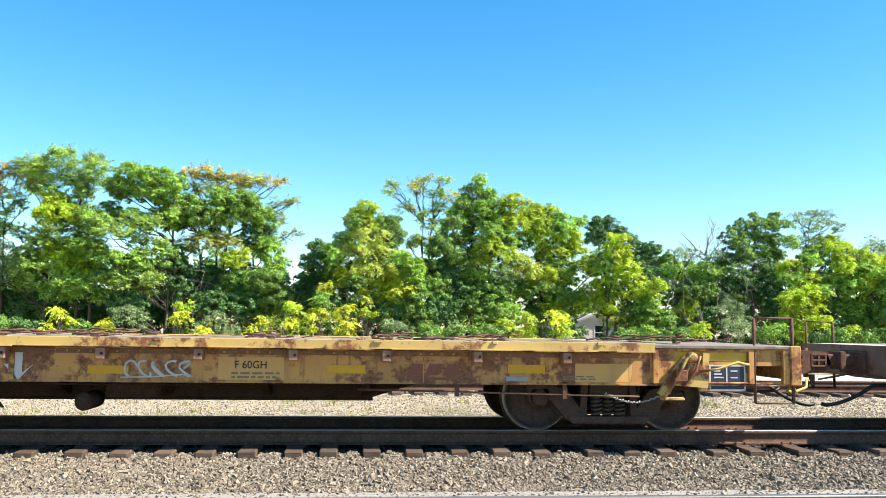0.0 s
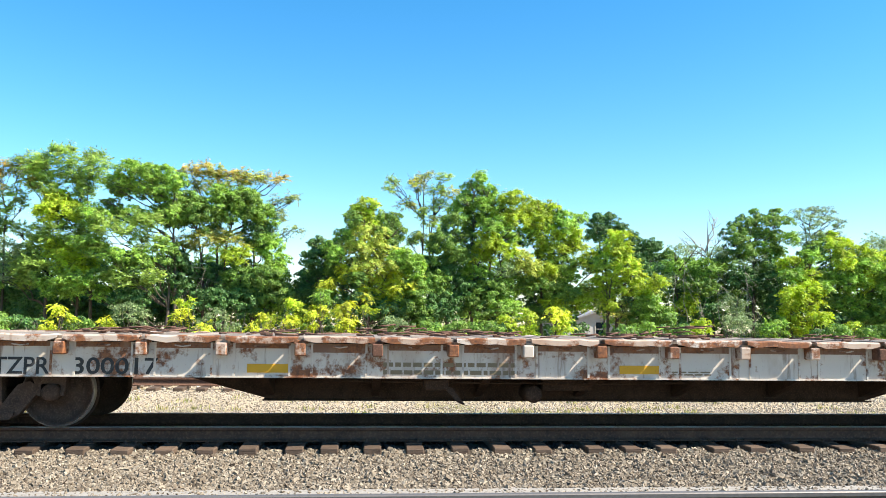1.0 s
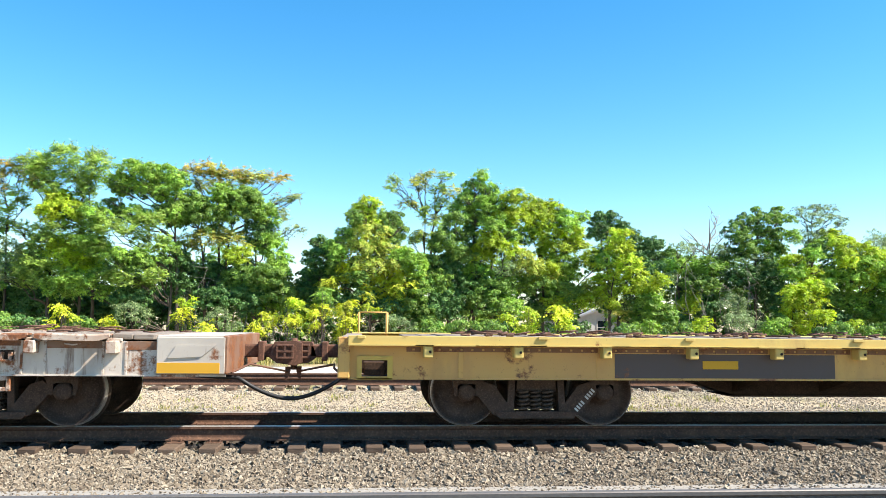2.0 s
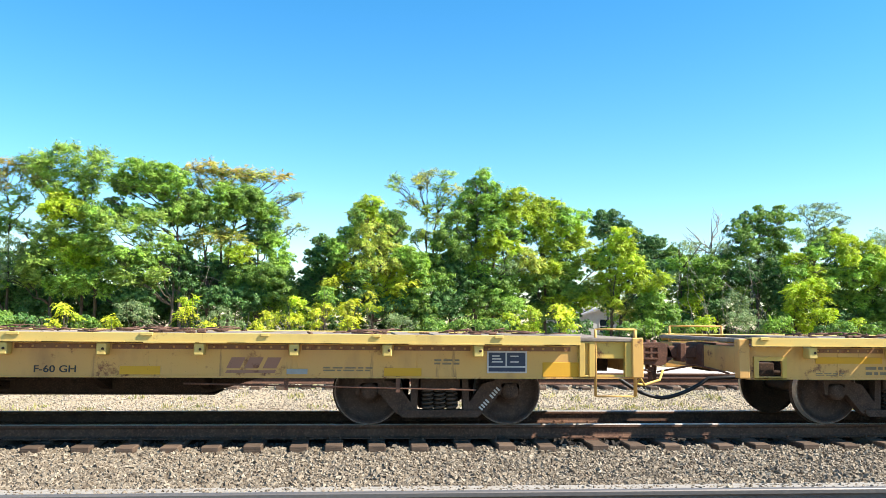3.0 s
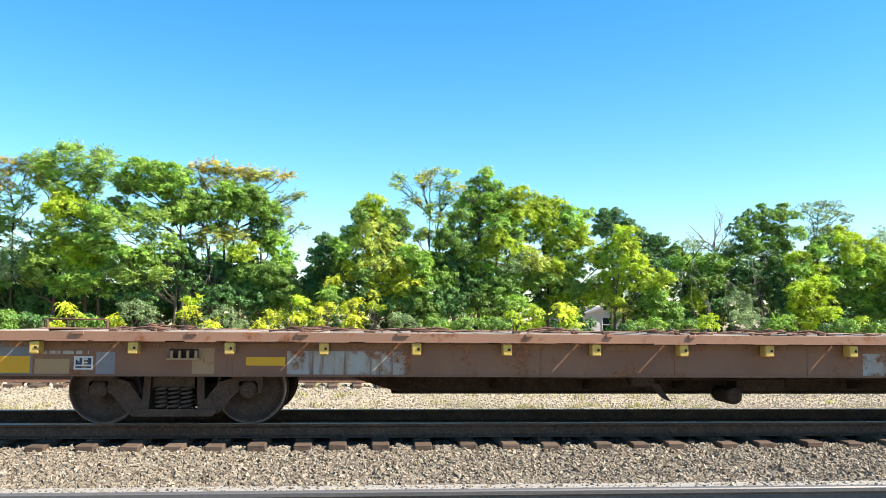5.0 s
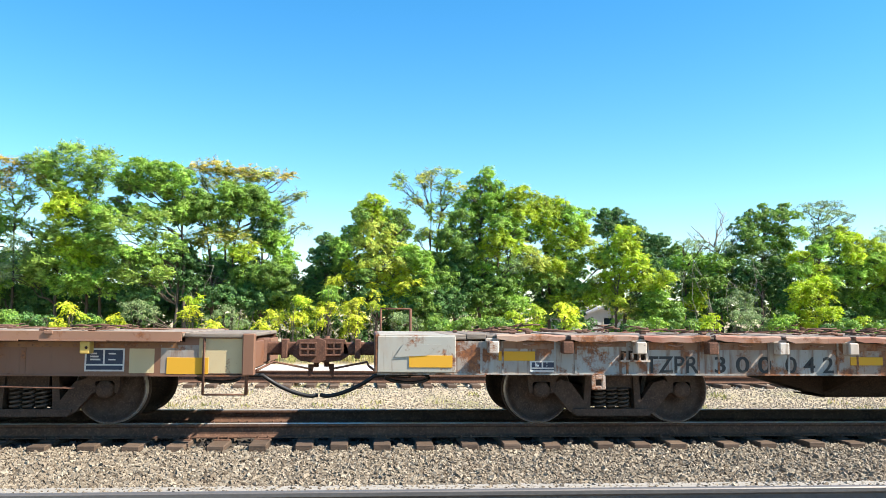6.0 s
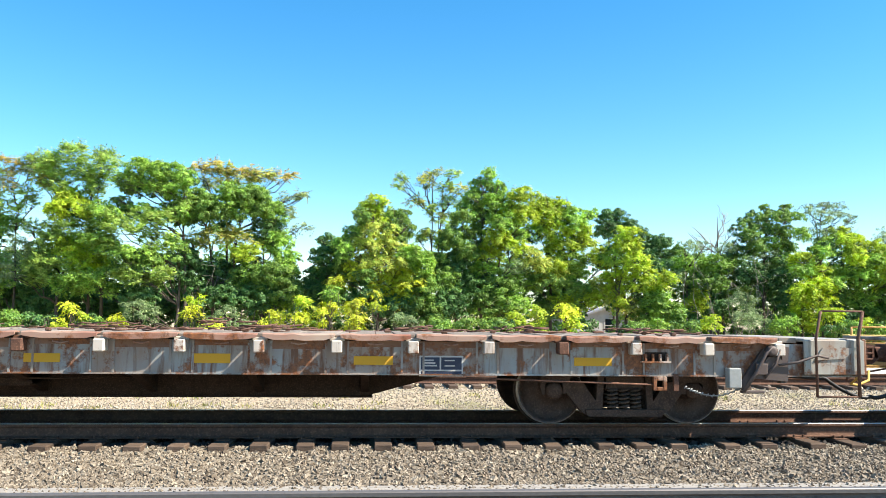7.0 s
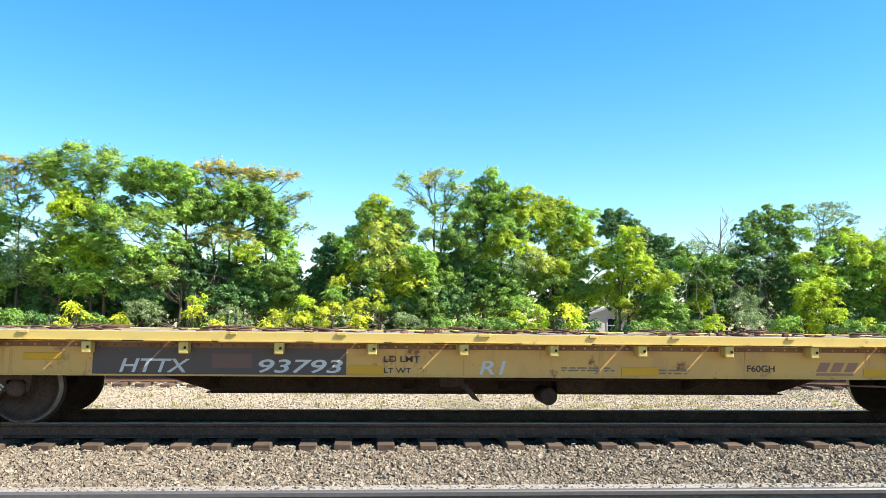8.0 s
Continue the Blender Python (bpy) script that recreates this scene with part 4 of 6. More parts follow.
tree("lush bright green tree beside the line", 24.9, 39, (-0.9, 0.6,), [(-1.4, 5.4, 0.58, 0.39, "L"), (-0.5, 5.3, 0.58, 0.45, "L"), (0.3, 5.1, 0.52, 0.39, "L"), (-1.1, 4.6, 0.71, 0.45, "L"), (-0.1, 4.4, 0.71, 0.45, "G"), (1.0, 4.7, 0.58, 0.45, "L"), (-1.7, 3.7, 0.64, 0.45, "G"), (-0.5, 3.6, 0.81, 0.52, "G"), (0.5, 3.7, 0.65, 0.52, "L"), (1.4, 3.7, 0.81, 0.97, "G"), (-1.5, 2.7, 0.80, 0.58, "B"), (-0.3, 2.6, 0.90, 0.58, "G"), (0.9, 2.6, 0.81, 0.58, "G"), (-1.2, 1.6, 0.90, 0.58, "D"), (0.3, 1.6, 0.90, 0.58, "B"), (1.8, 2.0, 1.29, 1.29, "B"), (2.5, 4.3, 1.14, 1.30, "G")])
tree("rounded low tree with bright sunlit green leaves", 21.4, 38, (-0.3, 0.2,), [(-0.4, 4.4, 0.69, 0.38, "L"), (0.3, 4.7, 0.44, 0.31, "G"), (-0.7, 3.9, 0.50, 0.37, "G"), (0.3, 3.9, 0.69, 0.31, "L"), (0.0, 3.1, 0.94, 0.44, "L"), (-0.9, 2.8, 0.62, 0.44, "L"), (0.4, 2.5, 0.78, 0.44, "L"), (-0.6, 2.1, 0.68, 0.44, "L"), (0.5, 1.8, 0.62, 0.31, "L"), (-0.1, 1.3, 0.68, 0.31, "L"), (-1.1, 1.5, 0.68, 0.50, "B"), (0.9, 3.3, 0.38, 0.31, "G")])
tree("undergrowth tree with leaves darkened for the wood's shade", -14.8, 42, (-1.6, 0.8, 3.0,), [(-2.4, 2.1, 1.26, 0.88, "D"), (-0.8, 1.9, 1.26, 0.88, "D"), (0.8, 1.9, 1.11, 0.89, "D"), (2.2, 1.5, 0.95, 0.79, "D"), (-3.7, 1.9, 0.94, 1.25, "D"), (3.8, 1.7, 1.12, 0.80, "D"), (4.9, 1.8, 0.64, 0.96, "D"), (5.5, 1.4, 0.96, 0.64, "D"), (-1.7, 2.7, 0.79, 0.63, "D")])
bush("sumac with glowing yellow-green fronds", -12.8, 35, [(-0.3, 1.0, 0.33, 0.20, "Y"), (0.5, 1.7, 0.21, 0.12, "Y"), (0.6, 1.3, 0.25, 0.16, "L")])
bush("sumac with glowing yellow-green fronds", -10.7, 35, [(-0.0, 1.1, 0.33, 0.29, "Y"), (0.3, 0.9, 0.21, 0.16, "Y")])
bush("sumac with glowing yellow-green fronds", -7.4, 35, [(-0.0, 2.0, 0.29, 0.25, "L"), (-0.1, 1.5, 0.33, 0.21, "Y"), (1.0, 1.1, 0.25, 0.15, "Y")])
bush("sumac with drooping yellow leaves", -4.2, 35, [(0.2, 1.3, 0.34, 0.29, "Y"), (-0.4, 1.0, 0.21, 0.17, "Y")])
bush("sumac with glowing yellow-green fronds", -3.1, 35, [(0.1, 2.0, 0.42, 0.25, "L"), (-0.1, 1.4, 0.38, 0.29, "Y"), (1.0, 1.1, 0.25, 0.13, "Y")])
bush("sumac with drooping yellow leaves", -1.9, 35, [(-0.0, 1.8, 0.46, 0.25, "Y"), (0.2, 2.4, 0.34, 0.25, "G")])
bush("sumac with drooping yellow leaves", -0.7, 35, [(0.1, 1.9, 0.47, 0.30, "Y"), (-0.0, 1.4, 0.42, 0.21, "Y"), (-0.1, 1.0, 0.38, 0.17, "Y"), (0.9, 1.8, 0.34, 0.17, "L")])
bush("grey-green shrub with fine twiggy leaves", -9.7, 35.5, [(-0.0, 1.6, 0.59, 0.46, "S"), (0.5, 1.4, 0.42, 0.38, "S")])
bush("grey-green shrub with fine twiggy leaves", -6.0, 35.5, [(-0.1, 1.4, 0.68, 0.38, "S"), (0.3, 1.0, 0.53, 0.25, "S")])
bush("grey-green shrub with fine twiggy leaves", 1.5, 35.5, [(-0.3, 1.2, 0.47, 0.39, "S"), (0.3, 1.1, 0.47, 0.35, "S")])
bush("grey-green shrub with fine twiggy leaves", 17.0, 36, [(-0.3, 2.3, 0.68, 0.46, "S"), (0.5, 1.6, 0.73, 0.46, "S"), (-0.3, 1.4, 0.68, 0.45, "S"), (1.1, 1.2, 0.46, 0.34, "S")])
bush("low shrub of mixed green leaves", 3.9, 35, [(-1.0, 1.1, 0.53, 0.30, "B"), (0.2, 1.1, 0.54, 0.26, "B"), (1.3, 1.1, 0.64, 0.26, "B")])
bush("low shrub of bright green leaves", 6.8, 35, [(-0.6, 1.4, 0.34, 0.26, "L"), (0.2, 1.0, 0.54, 0.22, "L"), (0.4, 1.6, 0.30, 0.39, "L")])
bush("low shrub of yellow-green fronds", 8.3, 35, [(0.0, 1.8, 0.39, 0.26, "Y"), (0.3, 1.2, 0.32, 0.26, "L")])
bush("low shrub of bright green leaves", 12.6, 35, [(0.0, 1.1, 0.55, 0.33, "G"), (-0.9, 1.1, 0.39, 0.26, "B")])
bush("low shrub of bright green leaves", 15.0, 35, [(0.2, 1.3, 0.48, 0.31, "L"), (-1.1, 1.1, 0.55, 0.26, "B")])
bush("low shrub of bright green leaves", 18.5, 35, [(-0.2, 1.1, 0.49, 0.33, "G"), (0.2, 1.4, 0.40, 0.22, "G")])
bush("low dark shrub at the wood's edge", 22.3, 35.5, [(-1.0, 1.1, 0.68, 0.27, "B"), (0.1, 1.4, 0.32, 0.20, "L"), (0.7, 1.0, 0.68, 0.27, "B"), (2.3, 1.2, 0.91, 0.46, "B")])
bush("low dark shrub at the wood's edge", -14.3, 35.5, [(0.0, 1.1, 0.62, 0.33, "D"), (-0.7, 1.1, 0.58, 0.41, "B"), (-1.8, 1.3, 0.82, 0.54, "B"), (2.5, 1.0, 0.58, 0.29, "B")])
tree("distant hedgerow tree with thin grey crown", 39.5, 60, (0.0,), [(0.3, 7.8, 1.00, 1.10, "S"), (2.1, 7.1, 2.03, 1.52, "S"), (-0.7, 6.7, 1.68, 0.99, "S")])
creepers(-7.5, 39.3, 4.6, 1.5, 7, 1)
creepers(-5.2, 39.3, 3.2, 1.2, 3, 2)
creepers(18.2, 39.6, 5.0, 1.6, 10, 3)
creepers(20.6, 39.4, 4.2, 1.3, 5, 4)
bare_tree()
thicket()
weeds()
house()

# ---------- the train ----------
NEAR = -1.35  # the side sills' outer face, towards the camera


def wheel_mesh():
    bm = bmesh.new()
    for s in (-1, 1):
        t = bmesh.new()
        lathe_y(t, [(s * 0.86, 0.05), (s * 0.86, 0.10), (s * 0.845, 0.115), (s * 0.79, 0.13), (s * 0.765, 0.20), (s * 0.775, 0.30), (s * 0.79, 0.365),
                    (s * 0.825, 0.375), (s * 0.83, 0.403), (s * 0.83, 0.415), (s * 0.815, 0.419), (s * 0.735, 0.422), (s * 0.715, 0.438), (s * 0.695, 0.446), (s * 0.685, 0.436), (s * 0.685, 0.37), (s * 0.72, 0.355),
                    (s * 0.71, 0.20), (s * 0.70, 0.11), (s * 0.67, 0.09)])
        absorb(bm, t)
    tube(bm, [(0, -0.98, 0), (0, 0.98, 0)], 0.075, 12)
    for f in bm.faces:
        if all(math.hypot(v.co.x, v.co.z) > 0.412 and abs(v.co.y) > 0.72 for v in f.verts):
            f.material_index = 1  # the polished tread
        elif all(math.hypot(v.co.x, v.co.z) > 0.40 and abs(v.co.y) > 0.80 for v in f.verts):
            f.material_index = 2  # the scuffed outer rim
    return mesh_of("wheelset", bm, [M["wheel"], M["rail_top"], M["rim"]])


def truck_frame_mesh(half):
    """Cast side frames with their windows, and the bolster between them."""
    bm = bmesh.new()
    for s in (-1, 1):
        y0, y1 = s * 0.93, s * 1.06
        for k in (-1, 1):
            prism(bm, [(k * 0.28, 0.13), (k * 0.46, 0.13), (k * 0.54, 0.17), (k * 0.78, 0.46), (k * 0.66, 0.56), (k * 0.52, 0.52), (k * 0.36, 0.30), (k * 0.28, 0.26)], y0, y1)
            prism(bm, [(k * 0.28, 0.26), (k * 0.36, 0.30), (k * 0.34, 0.60), (k * 0.26, 0.60)], y0, y1)
            prism(bm, [(k * (half - 0.17), 0.50), (k * (half - 0.08), 0.53), (k * (half + 0.08), 0.53), (k * (half + 0.17), 0.46), (k * (half + 0.17), 0.60), (k * (half - 0.24), 0.66)], y0, y1)
            prism(bm, [(k * (half - 0.15), 0.39), (k * (half - 0.11), 0.39), (k * (half - 0.11), 0.55), (k * (half - 0.19), 0.55)], y0, y1)
            prism(bm, [(k * (half + 0.11), 0.39), (k * (half + 0.15), 0.39), (k * (half + 0.17), 0.55), (k * (half + 0.11), 0.55)], y0, y1)
        prism(bm, [(-0.46, 0.12), (0.46, 0.12), (0.50, 0.17), (0.50, 0.205), (-0.50, 0.205), (-0.50, 0.17)], s * 0.91, s * 1.09)
        prism(bm, [(-half, 0.60), (half, 0.60), (half - 0.1, 0.68), (-half + 0.1, 0.68)], y0, y1)
        box(bm, -0.24, 0.24, s * 0.90 - 0.02, s * 1.08 + 0.02, 0.455, 0.60, 0.015)
    box(bm, -0.22, 0.22, -1.0, 1.0, 0.42, 0.62, 0.02)
    box(bm, -0.25, 0.25, -0.78, 0.78, 0.20, 0.45, 0.02)
    return mesh_of("truck", bm, M["truck"])


def spring_mesh():
    bm = bmesh.new()
    tube(bm, [(0.06 * math.cos(i * 2 * math.pi / 8), 0.06 * math.sin(i * 2 * math.pi / 8), 0.205 + 0.25 * i / 40) for i in range(41)], 0.014, 6)
    return mesh_of("coil_spring", bm, M["spring"])


def bearing_mesh():
    bm = bmesh.new()
    lathe_y(bm, [(-1.10, 0.02), (-1.10, 0.05), (-1.085, 0.10), (-0.93, 0.108), (-0.93, 0.05)], 20)
    return mesh_of("bearing_cap", bm, M["truck"])


WHEELS, SPRING, BEARING = wheel_mesh(), spring_mesh(), bearing_mesh()
FRAMES = {0.8635: truck_frame_mesh(0.8635), 0.889: truck_frame_mesh(0.889)}
turning = []  # every wheelset, to be rolled along


def truck(car, x, half):
    t = part("truck", FRAMES[half], None, car, "dark grimy cast-steel truck", at=pose(x, 0, 0))
    for y in (-1.03, -0.88, 0.88, 1.03):
        for sx in (-0.145, 0.0, 0.145):
            part("coil_spring", SPRING, None, t, at=pose(sx, y, 0))
    for k in (-1, 1):
        w = part("wheelset", WHEELS, None, t, "dark steel wheels with worn rims", at=pose(k * half, 0, 0.419))
        turning.append((w, k * half))
        part("bearing_cap", BEARING, None, t, at=pose(k * half, 0, 0.43))
        part("bearing_cap", BEARING, None, t, at=pose(k * half, 0, 0.43, 0, 0, 180))
    return t


def stencil_marks(bogie):
    """Small white marks stencilled up the slanting arm of the near side frame, as plain bars."""
    bm = bmesh.new()
    for i in range(9):
        if i == 4:
            continue
        t = bmesh.new()
        box(t, -0.011, 0.011, -0.004, 0.002, -0.028, 0.028)
        absorb(bm, t, pose(0.50 + 0.026 * i, -1.062, 0.225 + 0.029 * i, 0, -48, 0))
    part("stencil_mark", bm, M["white_letter"], bogie, "worn white stencil on the side frame")


def text_mesh(words, size, shear=0.0):
    c = bpy.data.curves.new("words", "FONT")
    c.body, c.size, c.extrude, c.shear, c.offset = words, size, 0.0015, shear, 0.004
    c.align_x = "LEFT"
    o = bpy.data.objects.new("words", c)
    me = bpy.data.meshes.new_from_object(o)
    bpy.data.objects.remove(o)
    bpy.data.curves.remove(c)
    co = np.zeros(len(me.vertices) * 3)
    me.vertices.foreach_get("co", co)
    co = co.reshape(-1, 3)
    return me, co


def lettering(car, words, x0, x1, z0, z1, mat, shear=0.0, y=NEAR - 0.003):
    """Words that fill the stretch x0..x1 and the height z0..z1 of the near side."""
    me, co = text_mesh(words, 0.3, shear)
    lo, hi = co.min(0), co.max(0)
    out = np.stack([x0 + (co[:, 0] - lo[0]) / (hi[0] - lo[0]) * (x1 - x0), y - co[:, 2], z0 + (co[:, 1] - lo[1]) / (hi[1] - lo[1]) * (z1 - z0)], 1)
    me.vertices.foreach_set("co", out.reshape(-1).astype(np.float32))
    me.materials.clear()
    me.materials.append(M[mat])
    part("lettering", me, None, car, f"stencilled lettering {words}")


def panel(car, x0, x1, z0, z1, mat, name="reflector", label="", y=NEAR, d=0.005):
    bm = bmesh.new()
    box(bm, x0, x1, y - d, y + 0.001, z0, z1, min(0.002, d / 3))
    return part(name, bm, M[mat], car, label)


def fine_print(car, x0, x1, z0, z1, mat="faded_print", rows=2):
    """Small writing that cannot be read: plain bars."""
    bm = bmesh.new()
    r = random.Random(int(x0 * 100))
    h = (z1 - z0) / rows
    for i in range(rows):
        x = x0
        while x < x1 - 0.04:
            w = min(r.uniform(0.04, 0.14), x1 - x)
            box(bm, x, x + w, NEAR - 0.004, NEAR + 0.001, z0 + i * h + h * 0.2, z0 + i * h + h * 0.75)
            x += w + 0.025
    part("fine_print", bm, M[mat], car)


def placard(car, x0, x1, z0, z1, frame_mat="white_letter"):
    """A dark stencil panel with a pale frame and bars of small print."""
    p = panel(car, x0, x1, z0, z1, "sign_blue", "stencil_panel", "dark stencil panel with a pale painted frame", d=0.006)
    bm = bmesh.new()
    w, y0, y1 = 0.018, NEAR - 0.010, NEAR - 0.005
    xm, zm = x0 + (x1 - x0) * 0.48, z0 + (z1 - z0) * 0.25
    for a in ((x0, x1, z1 - w, z1), (x0, x1, z0, z0 + w), (x0, x0 + w, z0 + w, z1 - w), (x1 - w, x1, z0 + w, z1 - w), (xm - w / 2, xm + w / 2, zm + w, z1 - w), (x0 + w, x1 - w, zm, zm + w)):
        box(bm, a[0], a[1], y0, y1, a[2], a[3])
    for i in range(3):
        z = z0 + (z1 - z0) * (0.48 + 0.13 * i)
        box(bm, x0 + 0.06, xm - 0.04 - 0.02 * i, y0, y1, z, z + 0.018)
        if i != 1:
            box(bm, xm + 0.05, x1 - 0.10, y0, y1, z, z + 0.015)
    part("panel_frame", bm, M[frame_mat], p)


def hatch(car, x0, x1, z0, z1):
    """A dark recessed service hatch in a rusty frame."""
    p = panel(car, x0, x1, z0, z1, "rust_strip", "hatch_frame", "rusty frame of a service hatch", d=0.012)
    bm = bmesh.new()
    box(bm, x0 + 0.025, x1 - 0.025, NEAR - 0.016, NEAR - 0.011, z0 + 0.025, z1 - 0.025)
    part("hatch_cover", bm, M["hatch"], p, "scratched dark grey hatch cover")


def logo(car, x0, x1, z0, z1, mat):
    """A company mark, as plain slanted blocks in its colour."""
    bm = bmesh.new()
    w, h = (x1 - x0) / 3, z1 - z0
    for i in range(3):
        a = x0 + i * w
        prism(bm, [(a + 0.01, z0 + h * 0.30), (a + w - 0.04, z0 + h * 0.30), (a + w + 0.02, z1), (a + 0.07, z1)], NEAR - 0.005, NEAR + 0.001)
    prism(bm, [(x0, z0), (x1 - 0.06, z0), (x1 - 0.04, z0 + h * 0.18), (x0 + 0.02, z0 + h * 0.18)], NEAR - 0.005, NEAR + 0.001)
    part("company_mark", bm, M[mat], car)


def chain_heaps(car, seed, half, z, n=7, tall=0.07, piles=()):
    """Tie-down chains and binders left lying along the deck; piles: the places of taller heaps."""
    r = random.Random(seed)
    low = tall
    spots = [(-half + (i + r.uniform(0.2, 0.8)) * 2 * half / n, r.uniform(0.5, 1.3), low) for i in range(n)] + [(x, w, 0.17) for x, w in piles]
    for cx, w, tall in spots:
        bm = bmesh.new()
        for k in range(int(30 * w)):
            x, y = cx + r.gauss(0, w / 2.6), r.uniform(-1.25, 0.6)
            a = r.gauss(0, 0.55)
            l = r.uniform(0.06, 0.26)
            zz = z + 0.012 + max(0, tall * (1 - abs(x - cx) / w)) * r.random()
            m = [(x, y, zz), (x + l * math.cos(a), y + l * math.sin(a), zz + r.uniform(-0.01, 0.03)), (x + 1.6 * l * math.cos(a + 0.6), y + 1.6 * l * math.sin(a + 0.6), zz + r.uniform(-0.005, 0.02))]
            tube(bm, m, r.uniform(0.006, 0.013), 5)
        for k in range(r.randint(1, 3)):
            x, y = cx + r.gauss(0, w / 3), r.uniform(-1.2, 0)
            box(bm, x, x + r.uniform(0.05, 0.11), y, y + 0.06, z, z + r.uniform(0.025, 0.05), 0.01)
        tagged(part("lashing_chain", bm, M["chain"], car, "heap of rusty lashing chain"), kind="stuff")


def planks(car, half, z, width=0.235, y=1.34):
    """The board deck, its planks laid across."""
    n = int(2 * half / width)
    meshes = []
    for k in range(3):
        bm = bmesh.new()
        box(bm, -width / 2 + 0.004, width / 2 - 0.004, -y, y, -0.06, 0.0, 0.006)
        meshes.append(mesh_of("deck_plank", bm, M["plank"]))
    r = random.Random(n)
    for i in range(n):
        part("deck_plank", meshes[i % 3], None, car, at=pose(-half + (i + 0.5) * 2 * half / n, r.uniform(-0.01, 0.01), z + r.uniform(-0.012, 0.006), 0, r.uniform(-0.5, 0.5), 0))


def coupler(car, x, s):
    """An automatic coupler at one end; s points out of the car."""
    bm = bmesh.new()
    box(bm, min(x, x + s * 0.45), max(x, x + s * 0.45), -0.09, 0.09, 0.80, 0.97, 0.02)
    k = -0.06 if s > 0 else 0.06
    prism(bm, [(x + s * 0.36, 0.80), (x + s * 0.46, 0.73), (x + s * 0.70, 0.70), (x + s * 0.78, 0.74), (x + s * 0.78, 0.99), (x + s * 0.70, 1.02), (x + s * 0.42, 1.0)], k - 0.15, k + 0.12)
    for z in (0.80, 0.88, 0.96):
        box(bm, x + s * 0.56 - 0.11, x + s * 0.56 + 0.11, k - 0.185, k - 0.15, z - 0.014, z + 0.014, 0.005)
    for d in (-0.10, 0.0, 0.10):
        box(bm, x + s * 0.56 + d - 0.014, x + s * 0.56 + d + 0.014, k - 0.183, k - 0.15, 0.80, 0.96)
    tube(bm, [(x + s * 0.66, k, 0.64), (x + s * 0.66, k, 1.05)], 0.035, 8)
    box(bm, x + s * 0.25 - 0.04, x + s * 0.25 + 0.04, -0.2, 0.1, 0.76, 1.01, 0.01)
    prism(bm, [(x + s * 0.56, 0.68), (x + s * 0.64, 0.68), (x + s * 0.60, 0.52), (x + s * 0.56, 0.50)], k - 0.06, k - 0.02)
    part("coupler", bm, M["coupler"], car, "rusty brown knuckle coupler")
    bm = bmesh.new()
    box(bm, min(x - s * 0.35, x + s * 0.02), max(x - s * 0.35, x + s * 0.02), -0.30, 0.30, 0.70, 1.02, 0.02)
    tube(bm, [(x + s * 0.02, -1.1, 0.66), (x + s * 0.10, -0.8, 0.70), (x + s * 0.12, -0.25, 0.72), (x + s * 0.60, -0.15, 0.62)], 0.014, 6)
    part("draft_box", bm, M["coupler"], car)
    bm = bmesh.new()
    pts = [Vector((x - s * 0.75, -0.5, 0.60)), Vector((x - s * 0.3, -0.5, 0.575)), Vector((x + s * 0.02, -0.48, 0.56))]
    for i in range(1, 11):
        u = i / 10
        pts.append(Vector((x + s * (0.02 + 0.69 * u), -0.48 + 0.08 * u, 0.56 - 0.27 * math.sin(u * 1.57) ** 0.9 + (0.02 if i == 10 else 0.0))))
    tube(bm, pts, 0.026, 8)
    part("brake_hose", bm, M["rubber"], car, "sagging black rubber brake hose")


def uncoupling_lever(car, x):
    """A bent yellow rod that lifts the coupler's pin."""
    bm = bmesh.new()
    tube(bm, [(x - 0.05, -1.15, 0.78), (x + 0.06, -1.1, 0.74), (x + 0.16, -1.0, 0.60), (x + 0.10, -0.95, 0.52), (x + 0.22, -0.9, 0.50), (x + 0.50, -0.7, 0.55), (x + 0.60, -0.55, 0.66)], 0.017, 7)
    tube(bm, [(x + 0.02, -1.12, 0.62), (x + 0.09, -1.05, 0.66), (x + 0.20, -1.0, 0.50)], 0.013, 6)
    part("uncoupling_lever", bm, M["yellow_bright"], car, "bent yellow uncoupling lever")


def hose_loop(car, x):
    """A spare hose tied up in a flat loop under the end."""
    bm = bmesh.new()
    tube(bm, [(x + 0.26 * math.cos(a), -1.05 + 0.05 * math.sin(2 * a), 0.575 + 0.055 * math.sin(a)) for a in np.linspace(0, 2 * math.pi, 22)], 0.021, 7)
    tube(bm, [(x - 0.15, -1.05, 0.62), (x - 0.15, -1.05, 0.72)], 0.01, 5)
    part("hose_loop", bm, M["rubber"], car, "looped black rubber hose")


def end_rail(car, x0, x1, mat, z=1.44, low=0.40, lean=0.0, y=NEAR - 0.03):
    """Grab posts with a top rail and a bottom rung."""
    bm = bmesh.new()
    tube(bm, [(x0, y, low), (x0, y, 1.1), (x0 + lean, y, z)], 0.017, 6)
    tube(bm, [(x1, y, low), (x1, y, 1.1), (x1 + lean, y, z)], 0.022, 6)
    tube(bm, [(x0 + lean, y, z), (x1 + lean, y, z)], 0.012, 6)
    tube(bm, [(x0, y, low), (x1, y, low)], 0.012, 6)
    part("end_grab_rail", bm, M[mat], car, "bent steel grab rail with a bottom step")


